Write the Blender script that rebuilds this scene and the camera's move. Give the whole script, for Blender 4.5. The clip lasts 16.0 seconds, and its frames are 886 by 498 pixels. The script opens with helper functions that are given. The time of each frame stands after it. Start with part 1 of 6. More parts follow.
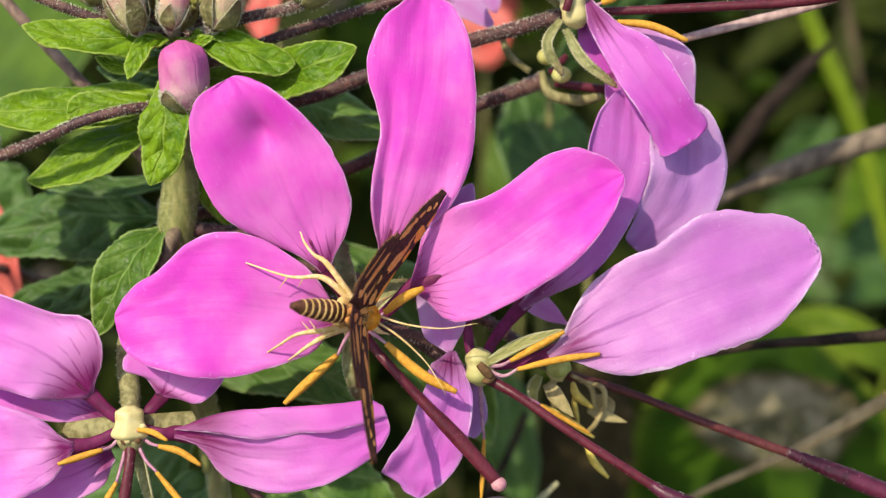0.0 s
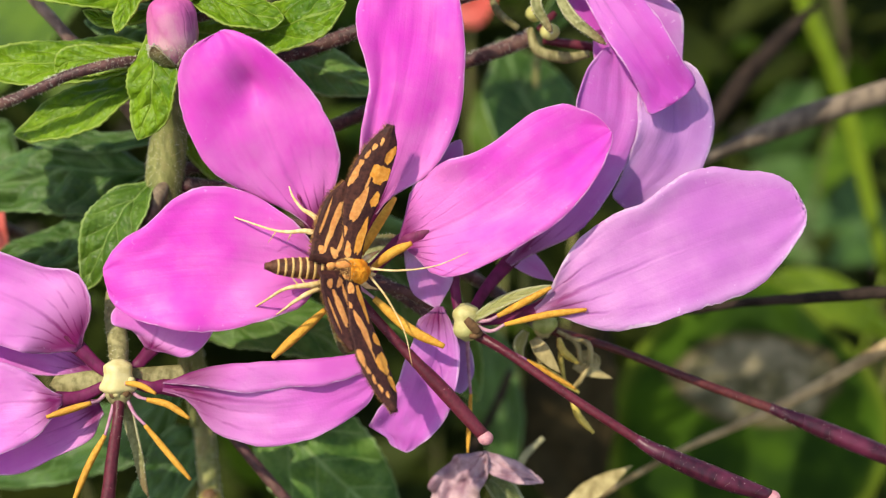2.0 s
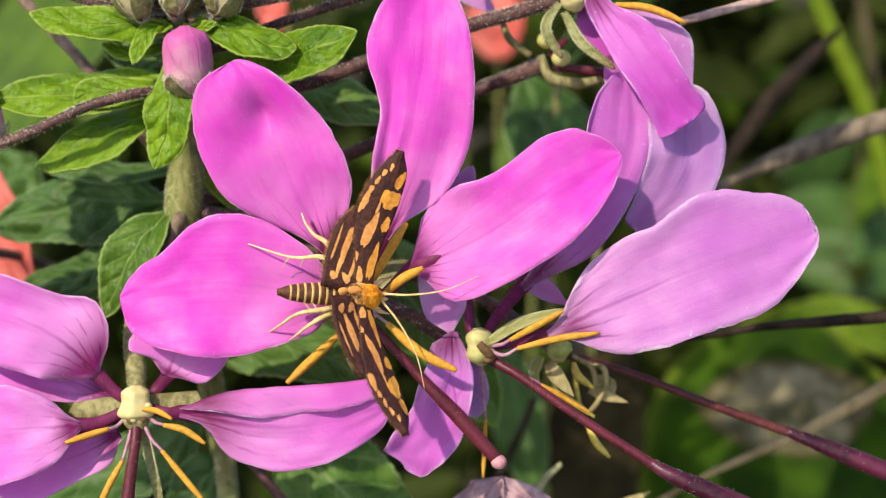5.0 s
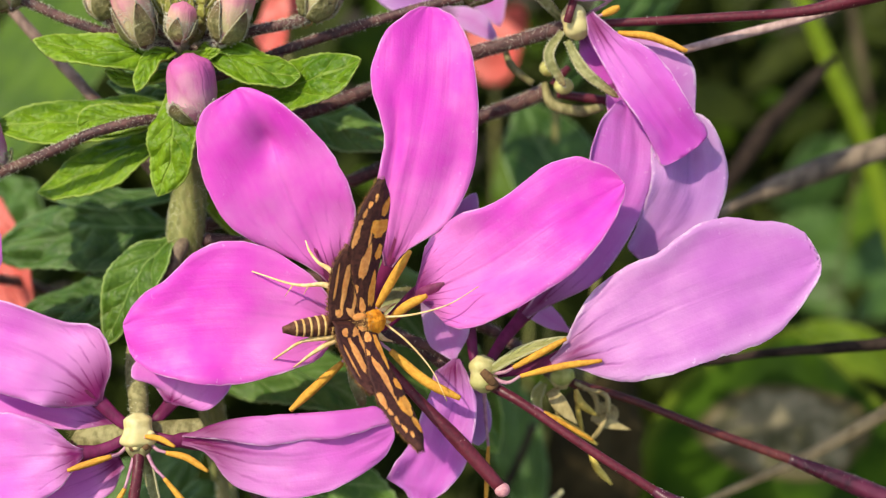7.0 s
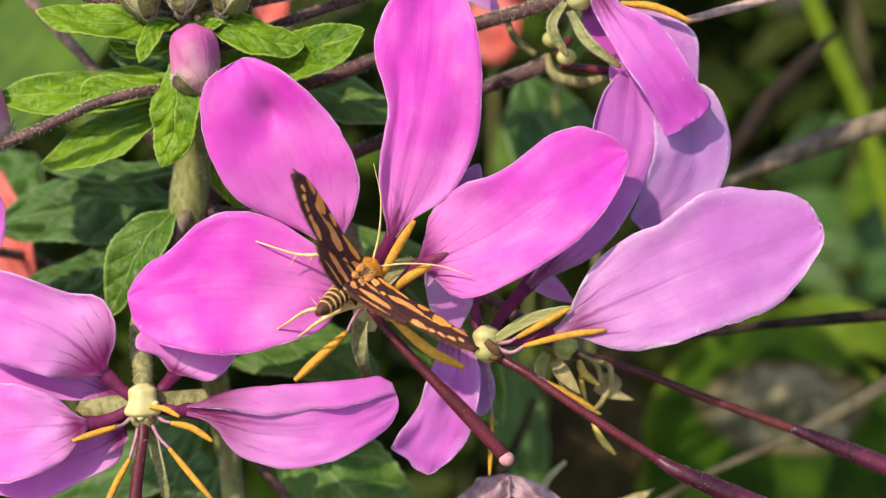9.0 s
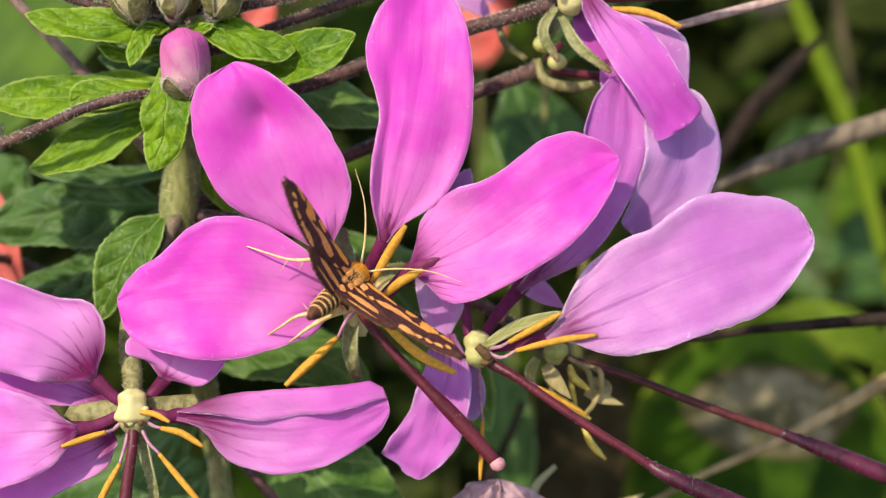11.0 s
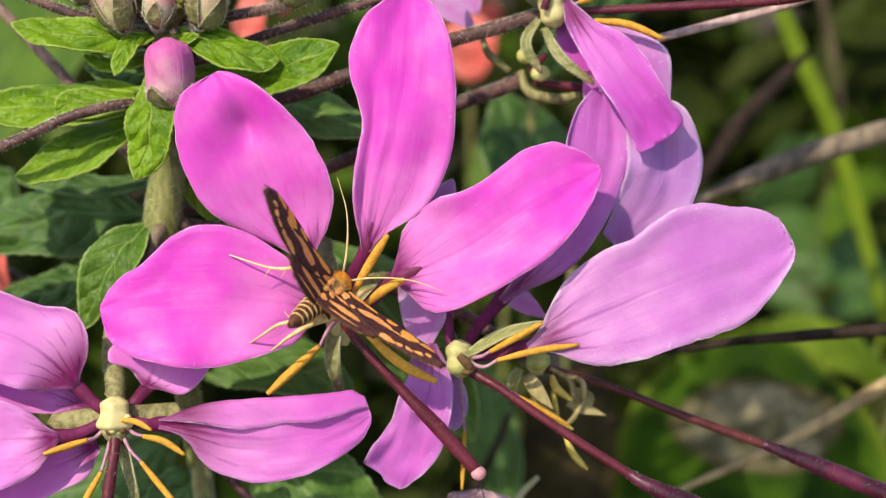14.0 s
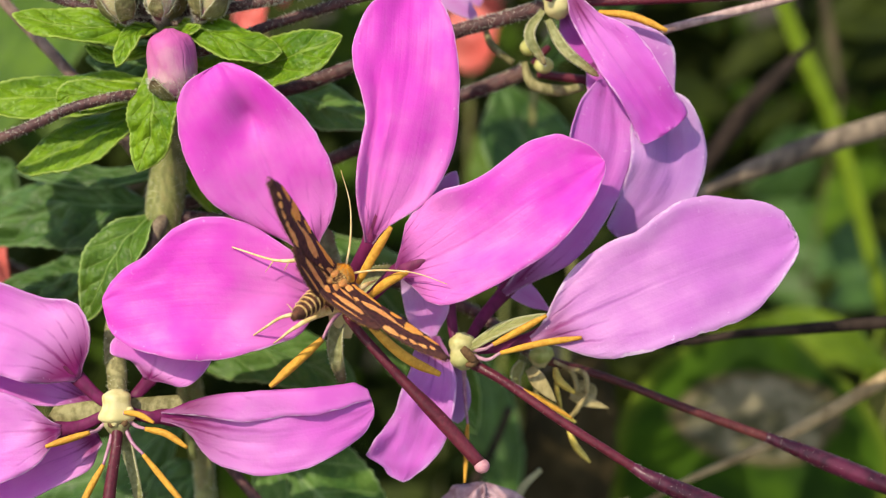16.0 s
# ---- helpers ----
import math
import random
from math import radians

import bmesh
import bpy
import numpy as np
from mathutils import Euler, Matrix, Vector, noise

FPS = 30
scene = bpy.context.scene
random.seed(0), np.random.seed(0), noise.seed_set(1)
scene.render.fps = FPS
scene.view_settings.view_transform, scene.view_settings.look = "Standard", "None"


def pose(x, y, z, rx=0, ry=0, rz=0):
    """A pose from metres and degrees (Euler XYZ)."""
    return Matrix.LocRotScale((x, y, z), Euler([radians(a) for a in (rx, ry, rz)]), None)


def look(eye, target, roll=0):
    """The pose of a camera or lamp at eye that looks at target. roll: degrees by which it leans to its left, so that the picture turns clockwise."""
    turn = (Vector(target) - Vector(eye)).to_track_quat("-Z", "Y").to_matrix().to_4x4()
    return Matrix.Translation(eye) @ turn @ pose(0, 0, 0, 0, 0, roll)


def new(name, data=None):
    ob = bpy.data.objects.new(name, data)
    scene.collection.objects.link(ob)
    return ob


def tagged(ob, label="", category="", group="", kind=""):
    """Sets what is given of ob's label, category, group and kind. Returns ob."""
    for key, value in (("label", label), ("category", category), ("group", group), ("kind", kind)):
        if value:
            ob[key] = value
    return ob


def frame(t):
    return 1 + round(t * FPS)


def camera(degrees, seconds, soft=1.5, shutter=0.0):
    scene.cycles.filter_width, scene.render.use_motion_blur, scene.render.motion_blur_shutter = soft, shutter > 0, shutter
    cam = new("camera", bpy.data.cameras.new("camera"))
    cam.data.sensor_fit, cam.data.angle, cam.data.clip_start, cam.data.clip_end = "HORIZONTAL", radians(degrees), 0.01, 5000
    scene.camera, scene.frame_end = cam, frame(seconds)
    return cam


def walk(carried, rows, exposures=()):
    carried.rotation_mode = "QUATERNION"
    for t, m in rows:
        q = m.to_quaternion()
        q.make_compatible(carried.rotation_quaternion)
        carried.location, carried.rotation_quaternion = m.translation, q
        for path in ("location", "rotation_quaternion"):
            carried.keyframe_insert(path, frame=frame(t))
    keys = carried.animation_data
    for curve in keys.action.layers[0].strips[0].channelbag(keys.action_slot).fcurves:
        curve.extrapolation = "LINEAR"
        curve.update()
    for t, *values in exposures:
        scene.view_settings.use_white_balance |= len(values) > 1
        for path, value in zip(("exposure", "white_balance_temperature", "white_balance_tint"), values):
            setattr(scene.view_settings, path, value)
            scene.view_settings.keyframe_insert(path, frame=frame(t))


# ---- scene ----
# A small orange-and-brown moth feeding on a pink spider flower in low sun.
cam = camera(35, 16.0, soft=1.2)
cam.data.dof.use_dof = True
cam.data.dof.focus_distance = 0.094
cam.data.dof.aperture_fstop = 25

PATH = [
    (0, (0.00149, -0.08409, 0.59284), (0.00021, 0.00521, 0.54784), -0.40),
    (0.5, (0.00059, -0.08449, 0.59235), (-0.00018, 0.00432, 0.54639), -0.20),
    (1, (0.00065, -0.08411, 0.59340), (0.00007, 0.00529, 0.54859), -0.05),
    (1.5, (0.00128, -0.08477, 0.59228), (0.00218, 0.00352, 0.54534), 0.43),
    (2, (0.00097, -0.08477, 0.59239), (0.00110, 0.00342, 0.54525), 0.29),
    (2.5, (0.00302, -0.08447, 0.59296), (0.00243, 0.00455, 0.54740), -0.04),
    (3, (0.00213, -0.08488, 0.59285), (0.00084, 0.00399, 0.54702), -0.33),
    (3.5, (0.00148, -0.08502, 0.59272), (-0.00113, 0.00397, 0.54718), -0.73),
    (4, (0.00378, -0.08559, 0.59225), (0.00098, 0.00354, 0.54699), -0.92),
    (4.5, (0.00408, -0.08565, 0.59225), (0.00124, 0.00379, 0.54762), -1.02),
    (4.7, (0.00393, -0.08581, 0.59184), (0.00036, 0.00360, 0.54720), -1.31),
    (6.8, (0.00273, -0.08573, 0.59192), (0.00017, 0.00421, 0.54828), -1.00),
    (7, (0.00260, -0.08570, 0.59238), (-0.00006, 0.00436, 0.54899), -0.98),
    (7.5, (0.00217, -0.08589, 0.59232), (0.00002, 0.00409, 0.54874), -0.77),
    (8, (0.00276, -0.08621, 0.59196), (0.00088, 0.00363, 0.54808), -0.68),
    (8.5, (0.00283, -0.08653, 0.59091), (0.00084, 0.00310, 0.54659), -0.95),
    (8.7, (0.00242, -0.08633, 0.59141), (0.00022, 0.00333, 0.54719), -0.97),
    (10.8, (0.00098, -0.08648, 0.59131), (-0.00014, 0.00319, 0.54704), -0.59),
    (11, (0.00111, -0.08619, 0.59157), (0.00035, 0.00355, 0.54745), -0.50),
    (11.5, (0.00276, -0.08577, 0.59194), (0.00211, 0.00438, 0.54867), -0.61),
    (12, (0.00131, -0.08522, 0.59284), (-0.00048, 0.00538, 0.55055), -0.84),
    (12.5, (0.00033, -0.08503, 0.59331), (-0.00184, 0.00588, 0.55172), -0.80),
    (13, (0.00131, -0.08516, 0.59318), (0.00011, 0.00595, 0.55197), -0.53),
    (13.5, (0.00224, -0.08652, 0.59105), (0.00153, 0.00376, 0.54805), -0.36),
    (14, (0.00233, -0.08682, 0.59109), (0.00158, 0.00353, 0.54824), -0.28),
    (14.5, (0.00244, -0.08729, 0.59072), (0.00215, 0.00295, 0.54763), -0.13),
    (15, (0.00211, -0.08730, 0.59069), (0.00195, 0.00292, 0.54756), 0.01),
    (15.5, (0.00207, -0.08700, 0.59036), (0.00202, 0.00277, 0.54628), 0.07),
    (16, (0.00171, -0.08653, 0.59101), (0.00136, 0.00357, 0.54762), -0.10),
]
walk(cam, [(t, look(eye, target, roll)) for t, eye, target, roll in PATH], exposures=[(0.0, 0.11, 7350, 10), (16.0, 0.11, 7350, 10)])

# ---- plan: millimetres right, up and towards the camera from the middle of the plant's face ----
TILT = radians(25)
RIGHT = Vector((1, 0, 0))
UP = Vector((0, math.sin(TILT), math.cos(TILT)))
NEAR = Vector((0, -math.cos(TILT), math.sin(TILT)))
MIDDLE = Vector((0, 0, 0.55))
MM = 0.001


def at(u, v, w):
    return MIDDLE + (RIGHT * u + UP * v + NEAR * w) * MM


def facing(u, v, w):
    return (RIGHT * u + UP * v + NEAR * w).normalized()


# ---- light ----
TO_SUN = facing(-0.42, 0.52, 0.74)
world = bpy.data.worlds.new("sky")
scene.world = world
world.use_nodes = True
wn = world.node_tree
sky = wn.nodes.new("ShaderNodeTexSky")
sky.sky_type = "NISHITA"
sky.sun_disc = False
sky.sun_elevation = math.asin(TO_SUN.z)
sky.sun_rotation = math.atan2(TO_SUN.x, TO_SUN.y)
wn.links.new(sky.outputs[0], wn.nodes["Background"].inputs[0])
wn.nodes["Background"].inputs[1].default_value = 0.225
sun_data = bpy.data.lights.new("sun", "SUN")
sun_data.energy, sun_data.angle, sun_data.color = 3.9, radians(0.6), (1.0, 0.94, 0.82)
sun = new("sun", sun_data)
sun.matrix_world = look(TO_SUN * 3 + MIDDLE, MIDDLE)


# ---- materials ----
class Graph:
    """A node material, written line by line."""

    def __init__(self, name):
        self.mat = bpy.data.materials.new(name)
        self.mat.use_nodes = True
        self.tree = self.mat.node_tree
        self.bsdf = self.tree.nodes["Principled BSDF"]
        self.final = self.tree.nodes["Material Output"]

    def put(self, socket, value):
        if isinstance(value, bpy.types.NodeSocket):
            self.tree.links.new(value, socket)
        elif isinstance(value, (tuple, list)) and len(value) == 3 and socket.type == "RGBA":
            socket.default_value = (*value, 1)
        else:
            socket.default_value = value

    def coords(self, which="Object"):
        return self.tree.nodes.new("ShaderNodeTexCoord").outputs[which]

    def math(self, op, a, b=0.0, c=0.0):
        n = self.tree.nodes.new("ShaderNodeMath")
        n.operation = op
        for socket, value in zip(n.inputs, (a, b, c)):
            self.put(socket, value)
        return n.outputs[0]

    def span(self, value, lo, hi, to_lo=0.0, to_hi=1.0):
        n = self.tree.nodes.new("ShaderNodeMapRange")
        n.interpolation_type = "SMOOTHSTEP"
        for socket, v in zip(n.inputs, (value, lo, hi, to_lo, to_hi)):
            self.put(socket, v)
        return n.outputs[0]

    def mix(self, f, a, b, blend="MIX"):
        n = self.tree.nodes.new("ShaderNodeMix")
        n.data_type, n.blend_type = "RGBA", blend
        self.put(n.inputs[0], f), self.put(n.inputs[6], a), self.put(n.inputs[7], b)
        return n.outputs[2]

    def stretch(self, vector, x, y, z):
        n = self.tree.nodes.new("ShaderNodeMapping")
        self.put(n.inputs["Vector"], vector)
        n.inputs["Scale"].default_value = (x, y, z)
        return n.outputs[0]

    def grain(self, vector, scale, detail=3.0, rough=0.55):
        n = self.tree.nodes.new("ShaderNodeTexNoise")
        self.put(n.inputs["Vector"], vector)
        n.inputs["Scale"].default_value, n.inputs["Detail"].default_value, n.inputs["Roughness"].default_value = scale, detail, rough
        return n.outputs["Fac"]

    def edge(self):
        """Millimetres from the nearest rim of a petal or leaf."""
        n = self.tree.nodes.new("ShaderNodeUVMap")
        n.uv_map = "Rim"
        return self.axes(n.outputs[0])[0]

    def cells(self, vector, scale, feature="DISTANCE_TO_EDGE"):
        n = self.tree.nodes.new("ShaderNodeTexVoronoi")
        n.feature = feature
        self.put(n.inputs["Vector"], vector)
        n.inputs["Scale"].default_value = scale
        return n.outputs["Distance"]

    def axes(self, vector):
        n = self.tree.nodes.new("ShaderNodeSeparateXYZ")
        self.put(n.inputs[0], vector)
        return n.outputs[0], n.outputs[1], n.outputs[2]

    def chance(self):
        return self.tree.nodes.new("ShaderNodeObjectInfo").outputs["Random"]

    def relief(self, height, depth, strength=0.6):
        n = self.tree.nodes.new("ShaderNodeBump")
        n.inputs["Strength"].default_value, n.inputs["Distance"].default_value = strength, depth
        self.put(n.inputs["Height"], height)
        self.put(self.bsdf.inputs["Normal"], n.outputs[0])
        return n.outputs[0]

    def done(self, color, rough=0.6, through_light=0.0, through_color=None, sheen=0.0, gloss=0.5, normal=None):
        self.put(self.bsdf.inputs["Base Color"], color)
        self.put(self.bsdf.inputs["Roughness"], rough)
        self.bsdf.inputs["Specular IOR Level"].default_value = gloss
        if sheen:
            self.bsdf.inputs["Sheen Weight"].default_value = sheen
            self.bsdf.inputs["Sheen Roughness"].default_value = 0.4
        if through_light:
            t = self.tree.nodes.new("ShaderNodeBsdfTranslucent")
            self.put(t.inputs[0], through_color or color)
            if normal:
                self.put(t.inputs["Normal"], normal)
            m = self.tree.nodes.new("ShaderNodeMixShader")
            m.inputs[0].default_value = through_light
            self.tree.links.new(self.bsdf.outputs[0], m.inputs[1])
            self.tree.links.new(t.outputs[0], m.inputs[2])
            self.tree.links.new(m.outputs[0], self.final.inputs[0])
        return self.mat


def petal_material(name, pale, deep, vein, vein_strength=0.5, through_light=0.3, worn=0.0, flush_to=0.32):
    g = Graph(name)
    where = g.coords("Object")
    silk = g.grain(where, 900, 3)
    u, v, _ = g.axes(g.coords("UV"))
    rim_far = g.edge()
    off = g.math("SUBTRACT", u, 0.5)
    wobble = g.math("MULTIPLY", g.math("SUBTRACT", g.grain(g.coords("UV"), 5), 0.5), 0.06)
    off = g.math("ADD", off, wobble)
    blotch = g.grain(where, 210, 3)
    mottle = g.grain(where, 560, 4, 0.6)
    streak = g.grain(g.stretch(g.coords("UV"), 26, 1.6, 1), 1.0, 2)
    deepen = g.math("ADD", g.span(v, 0.05, 0.75, 0.12, 0.72), g.math("MULTIPLY", g.math("SUBTRACT", blotch, 0.5), 1.25))
    deepen = g.math("ADD", deepen, g.math("MULTIPLY", g.math("SUBTRACT", mottle, 0.5), 0.5))
    deepen = g.math("ADD", deepen, g.math("MULTIPLY", g.math("SUBTRACT", streak, 0.5), 0.22))
    color = g.mix(g.span(deepen, 0.0, 1.0), pale, deep)
    midrib = g.math("MULTIPLY", g.span(g.math("ABSOLUTE", off), 0.0, 0.024, 1, 0), g.span(v, 0.12, 0.8, 1.0, 0.0))
    fan = g.math("DIVIDE", off, g.math("ADD", 0.10, g.math("MULTIPLY", v, 0.95)))
    near_line = g.math("ABSOLUTE", g.math("SUBTRACT", g.math("FRACT", g.math("ADD", g.math("MULTIPLY", fan, 3.4), g.math("MULTIPLY", g.chance(), 0.5))), 0.5))
    side = g.math("MULTIPLY", g.span(near_line, 0.34, 0.5), g.span(v, 0.06, 0.66, 0.9, 0.0))
    side = g.math("MULTIPLY", side, g.span(g.grain(g.coords("UV"), 6.0), 0.40, 0.60, 0.1, 1.0))
    lines = g.math("MULTIPLY", g.math("MAXIMUM", midrib, side), vein_strength)
    color = g.mix(lines, color, vein)
    flush = g.math("SUBTRACT", v, g.math("MULTIPLY", g.math("MAXIMUM", midrib, side), 0.06))
    color = g.mix(g.span(flush, flush_to * 0.28 - 0.03, flush_to, 1.0, 0.0), color, (0.21, 0.010, 0.115))
    ragged = g.math("ADD", rim_far, g.math("MULTIPLY", g.math("SUBTRACT", mottle, 0.5), 0.5 + 0.6 * worn))
    soft = g.span(ragged, 0.0, 0.7 + 0.6 * worn, 0.22 + 0.25 * worn, 0.0)
    bleached = g.math("MULTIPLY", g.span(g.math("ADD", rim_far, g.math("MULTIPLY", g.math("SUBTRACT", silk, 0.5), 0.25 + 0.4 * worn)), 0.02, 0.10 + 0.10 * worn, 0.6, 0.0), g.span(mottle, 0.40, 0.58, 0.1, 1.0))
    color = g.mix(soft, color, (pale[0], pale[1] * 1.25, pale[2] * 1.08))
    color = g.mix(bleached, color, (0.88, 0.66 + 0.1 * worn, 0.86))
    pitted = g.grain(where, 2600, 2)
    flecks = g.math("MULTIPLY", g.span(pitted, 0.66, 0.74), g.span(rim_far, 0.1, 1.4, 0.22 + 0.3 * worn, 0.03))
    color = g.mix(flecks, color, (0.90, 0.66, 0.88))
    fine = g.grain(where, 5200, 2)
    height = g.math("ADD", g.math("MULTIPLY", streak, 0.5), g.math("MULTIPLY", fine, 0.25))
    height = g.math("ADD", height, g.math("MULTIPLY", mottle, 0.7))
    height = g.math("SUBTRACT", g.math("ADD", height, g.math("MULTIPLY", silk, 0.5)), g.math("MULTIPLY", lines, 1.3))
    normal = g.relief(height, 0.00013, 0.5)
    return g.done(color, g.span(blotch, 0.3, 0.7, 0.42, 0.6), through_light, sheen=0.08, gloss=0.28, normal=normal)


def leaf_material(name, dark, bright, vein, through_light=0.28, rough=0.48, vein_strength=0.55, gloss=0.3):
    """Netted blade: sunken pale veins that run forward from the midrib, pillowed cells between them, a pale thin rim."""
    g = Graph(name)
    where = g.coords("Object")
    u, v, _ = g.axes(g.coords("UV"))
    rim_far = g.edge()
    off = g.math("ABSOLUTE", g.math("SUBTRACT", u, 0.5))
    blotch = g.grain(where, 260, 3)
    fine = g.grain(where, 2600, 3)
    level = g.math("ADD", blotch, g.math("MULTIPLY", g.math("SUBTRACT", fine, 0.5), 0.45))
    color = g.mix(g.span(level, 0.30, 0.70), dark, bright)
    color = g.mix(g.math("MULTIPLY", g.chance(), 0.3), color, bright)
    slant = g.math("SUBTRACT", g.math("MULTIPLY", v, 4.6), g.math("MULTIPLY", off, 3.0))
    slant = g.math("ADD", slant, g.math("MULTIPLY", g.math("SUBTRACT", g.grain(g.coords("UV"), 5.0), 0.5), 0.3))
    near = g.math("ABSOLUTE", g.math("SUBTRACT", g.math("FRACT", g.math("ADD", slant, 0.5)), 0.5))
    side = g.math("MULTIPLY", g.span(near, 0.0, 0.07, 0.75, 0.0), g.span(rim_far, 0.1, 0.7))
    mid = g.span(off, 0.006, 0.030, 1, 0)
    net = g.cells(where, 2300)
    thread = g.math("MULTIPLY", g.span(net, 0.02, 0.12, 0.07, 0.0), g.span(blotch, 0.4, 0.6))
    lines = g.math("MAXIMUM", g.math("MAXIMUM", mid, side), thread)
    color = g.mix(g.math("MULTIPLY", lines, vein_strength), color, vein)
    color = g.mix(g.span(rim_far, 0.05, 0.20, min(0.9, vein_strength * 1.9), 0.0), color, vein)
    color = g.mix(g.span(fine, 0.66, 0.74, 0.0, 0.35), color, vein)
    height = g.math("ADD", g.math("MULTIPLY", g.span(net, 0.0, 0.4), 0.16), g.math("MULTIPLY", fine, 0.22))
    height = g.math("SUBTRACT", g.math("ADD", height, g.math("MULTIPLY", g.span(near, 0.0, 0.3), 0.35)), g.math("MULTIPLY", lines, 0.3))
    normal = g.relief(height, 0.00026, 0.7)
    return g.done(color, g.span(fine, 0.3, 0.7, rough - 0.08, rough + 0.12), through_light, gloss=gloss, normal=normal)


def speckled(name, dark, bright, scale=900, rough=0.6, long=1.0, through_light=0.0, depth=0.00008, gloss=0.4, second=None):
    """Two colours in fine grain over broad mottling; long stretches the grain along the strand."""
    g = Graph(name)
    where = g.coords("Object")
    fine = g.grain(g.stretch(where, 1, 1, 1 / long), scale, 4)
    broad = g.grain(where, scale / 7, 3)
    color = g.mix(g.span(g.math("ADD", g.math("MULTIPLY", fine, 0.6), g.math("MULTIPLY", broad, 0.4)), 0.36, 0.64), dark, bright)
    if second:
        color = g.mix(g.span(broad, 0.5, 0.68), color, second)
    normal = g.relief(fine, depth, 0.7)
    return g.done(color, g.span(broad, 0.3, 0.7, rough - 0.1, rough + 0.1), through_light, gloss=gloss, normal=normal)


HOT = petal_material("fresh_pink_petal", (0.76, 0.205, 0.615), (0.74, 0.050, 0.575), (0.40, 0.03, 0.34), 0.26, flush_to=0.165)
PINK = petal_material("pink_petal", (0.75, 0.285, 0.66), (0.70, 0.135, 0.61), (0.38, 0.04, 0.34), 0.5, flush_to=0.36)
PALE = petal_material("pale_pink_petal", (0.70, 0.32, 0.655), (0.56, 0.165, 0.56), (0.36, 0.06, 0.38), 0.65, worn=1.0)
MAUVE = petal_material("mauve_petal", (0.82, 0.50, 0.84), (0.74, 0.24, 0.68), (0.40, 0.14, 0.48), 0.45, 0.5, worn=0.5)
ROSE = petal_material("rose_lilac_petal", (0.68, 0.29, 0.71), (0.65, 0.13, 0.60), (0.34, 0.06, 0.38), 0.4, 0.4, worn=0.3)
ORCHID = petal_material("orchid_petal", (0.72, 0.21, 0.67), (0.66, 0.085, 0.59), (0.34, 0.05, 0.36), 0.4, 0.4, worn=0.25)
LILAC = petal_material("fading_lilac_petal", (0.62, 0.34, 0.67), (0.50, 0.21, 0.56), (0.30, 0.10, 0.42), 0.4, 0.35, worn=0.6)
WITHERED = speckled("withered_petal", (0.30, 0.16, 0.21), (0.64, 0.44, 0.47), 900, 0.7, through_light=0.2, second=(0.74, 0.54, 0.50))
CLAW = speckled("petal_claw", (0.105, 0.010, 0.048), (0.20, 0.018, 0.095), 1500, 0.55, 3.0, through_light=0.1, gloss=0.25)
WINE = speckled("wine_red_stalk", (0.072, 0.009, 0.017), (0.128, 0.016, 0.030), 3200, 0.42, gloss=0.32)
RUSSET = speckled("russet_stalk", (0.068, 0.014, 0.016), (0.122, 0.028, 0.026), 3200, 0.45, gloss=0.3)
POD = speckled("dark_purple_pod", (0.028, 0.004, 0.012), (0.070, 0.010, 0.026), 2200, 0.34, 4.0, gloss=0.4, second=(0.12, 0.016, 0.045))
PURPLE_STALK = speckled("purple_brown_stalk", (0.042, 0.017, 0.018), (0.130, 0.052, 0.047), 2400, 0.6, depth=0.00016, second=(0.155, 0.085, 0.062))
GREEN_STALK = speckled("green_stalk", (0.115, 0.130, 0.030), (0.29, 0.295, 0.095), 2600, 0.6, 5.0, depth=0.0002, second=(0.20, 0.17, 0.06))
HAIR = speckled("pale_hairs", (0.66, 0.64, 0.50), (0.86, 0.85, 0.74), 900, 0.5, through_light=0.45)
CREAM = speckled("cream_disc", (0.66, 0.55, 0.22), (0.84, 0.75, 0.40), 1300, 0.5, through_light=0.15, second=(0.62, 0.54, 0.24))
ANTHER = speckled("yellow_anther", (0.50, 0.225, 0.02), (0.68, 0.35, 0.045), 3500, 0.75, depth=0.0001)
FILAMENT = speckled("filament", (0.46, 0.18, 0.30), (0.64, 0.38, 0.46), 2500, 0.5, through_light=0.2)
STRAP = speckled("downy_sepal", (0.15, 0.135, 0.045), (0.36, 0.325, 0.145), 2200, 0.7, 2.0, 0.1, depth=0.0002)
STIGMA = speckled("stigma", (0.55, 0.20, 0.26), (0.74, 0.38, 0.40), 3000, 0.6, through_light=0.2)
SEPAL = leaf_material("sepal", (0.12, 0.15, 0.045), (0.28, 0.32, 0.12), (0.48, 0.50, 0.30), 0.2, 0.6, 0.5)
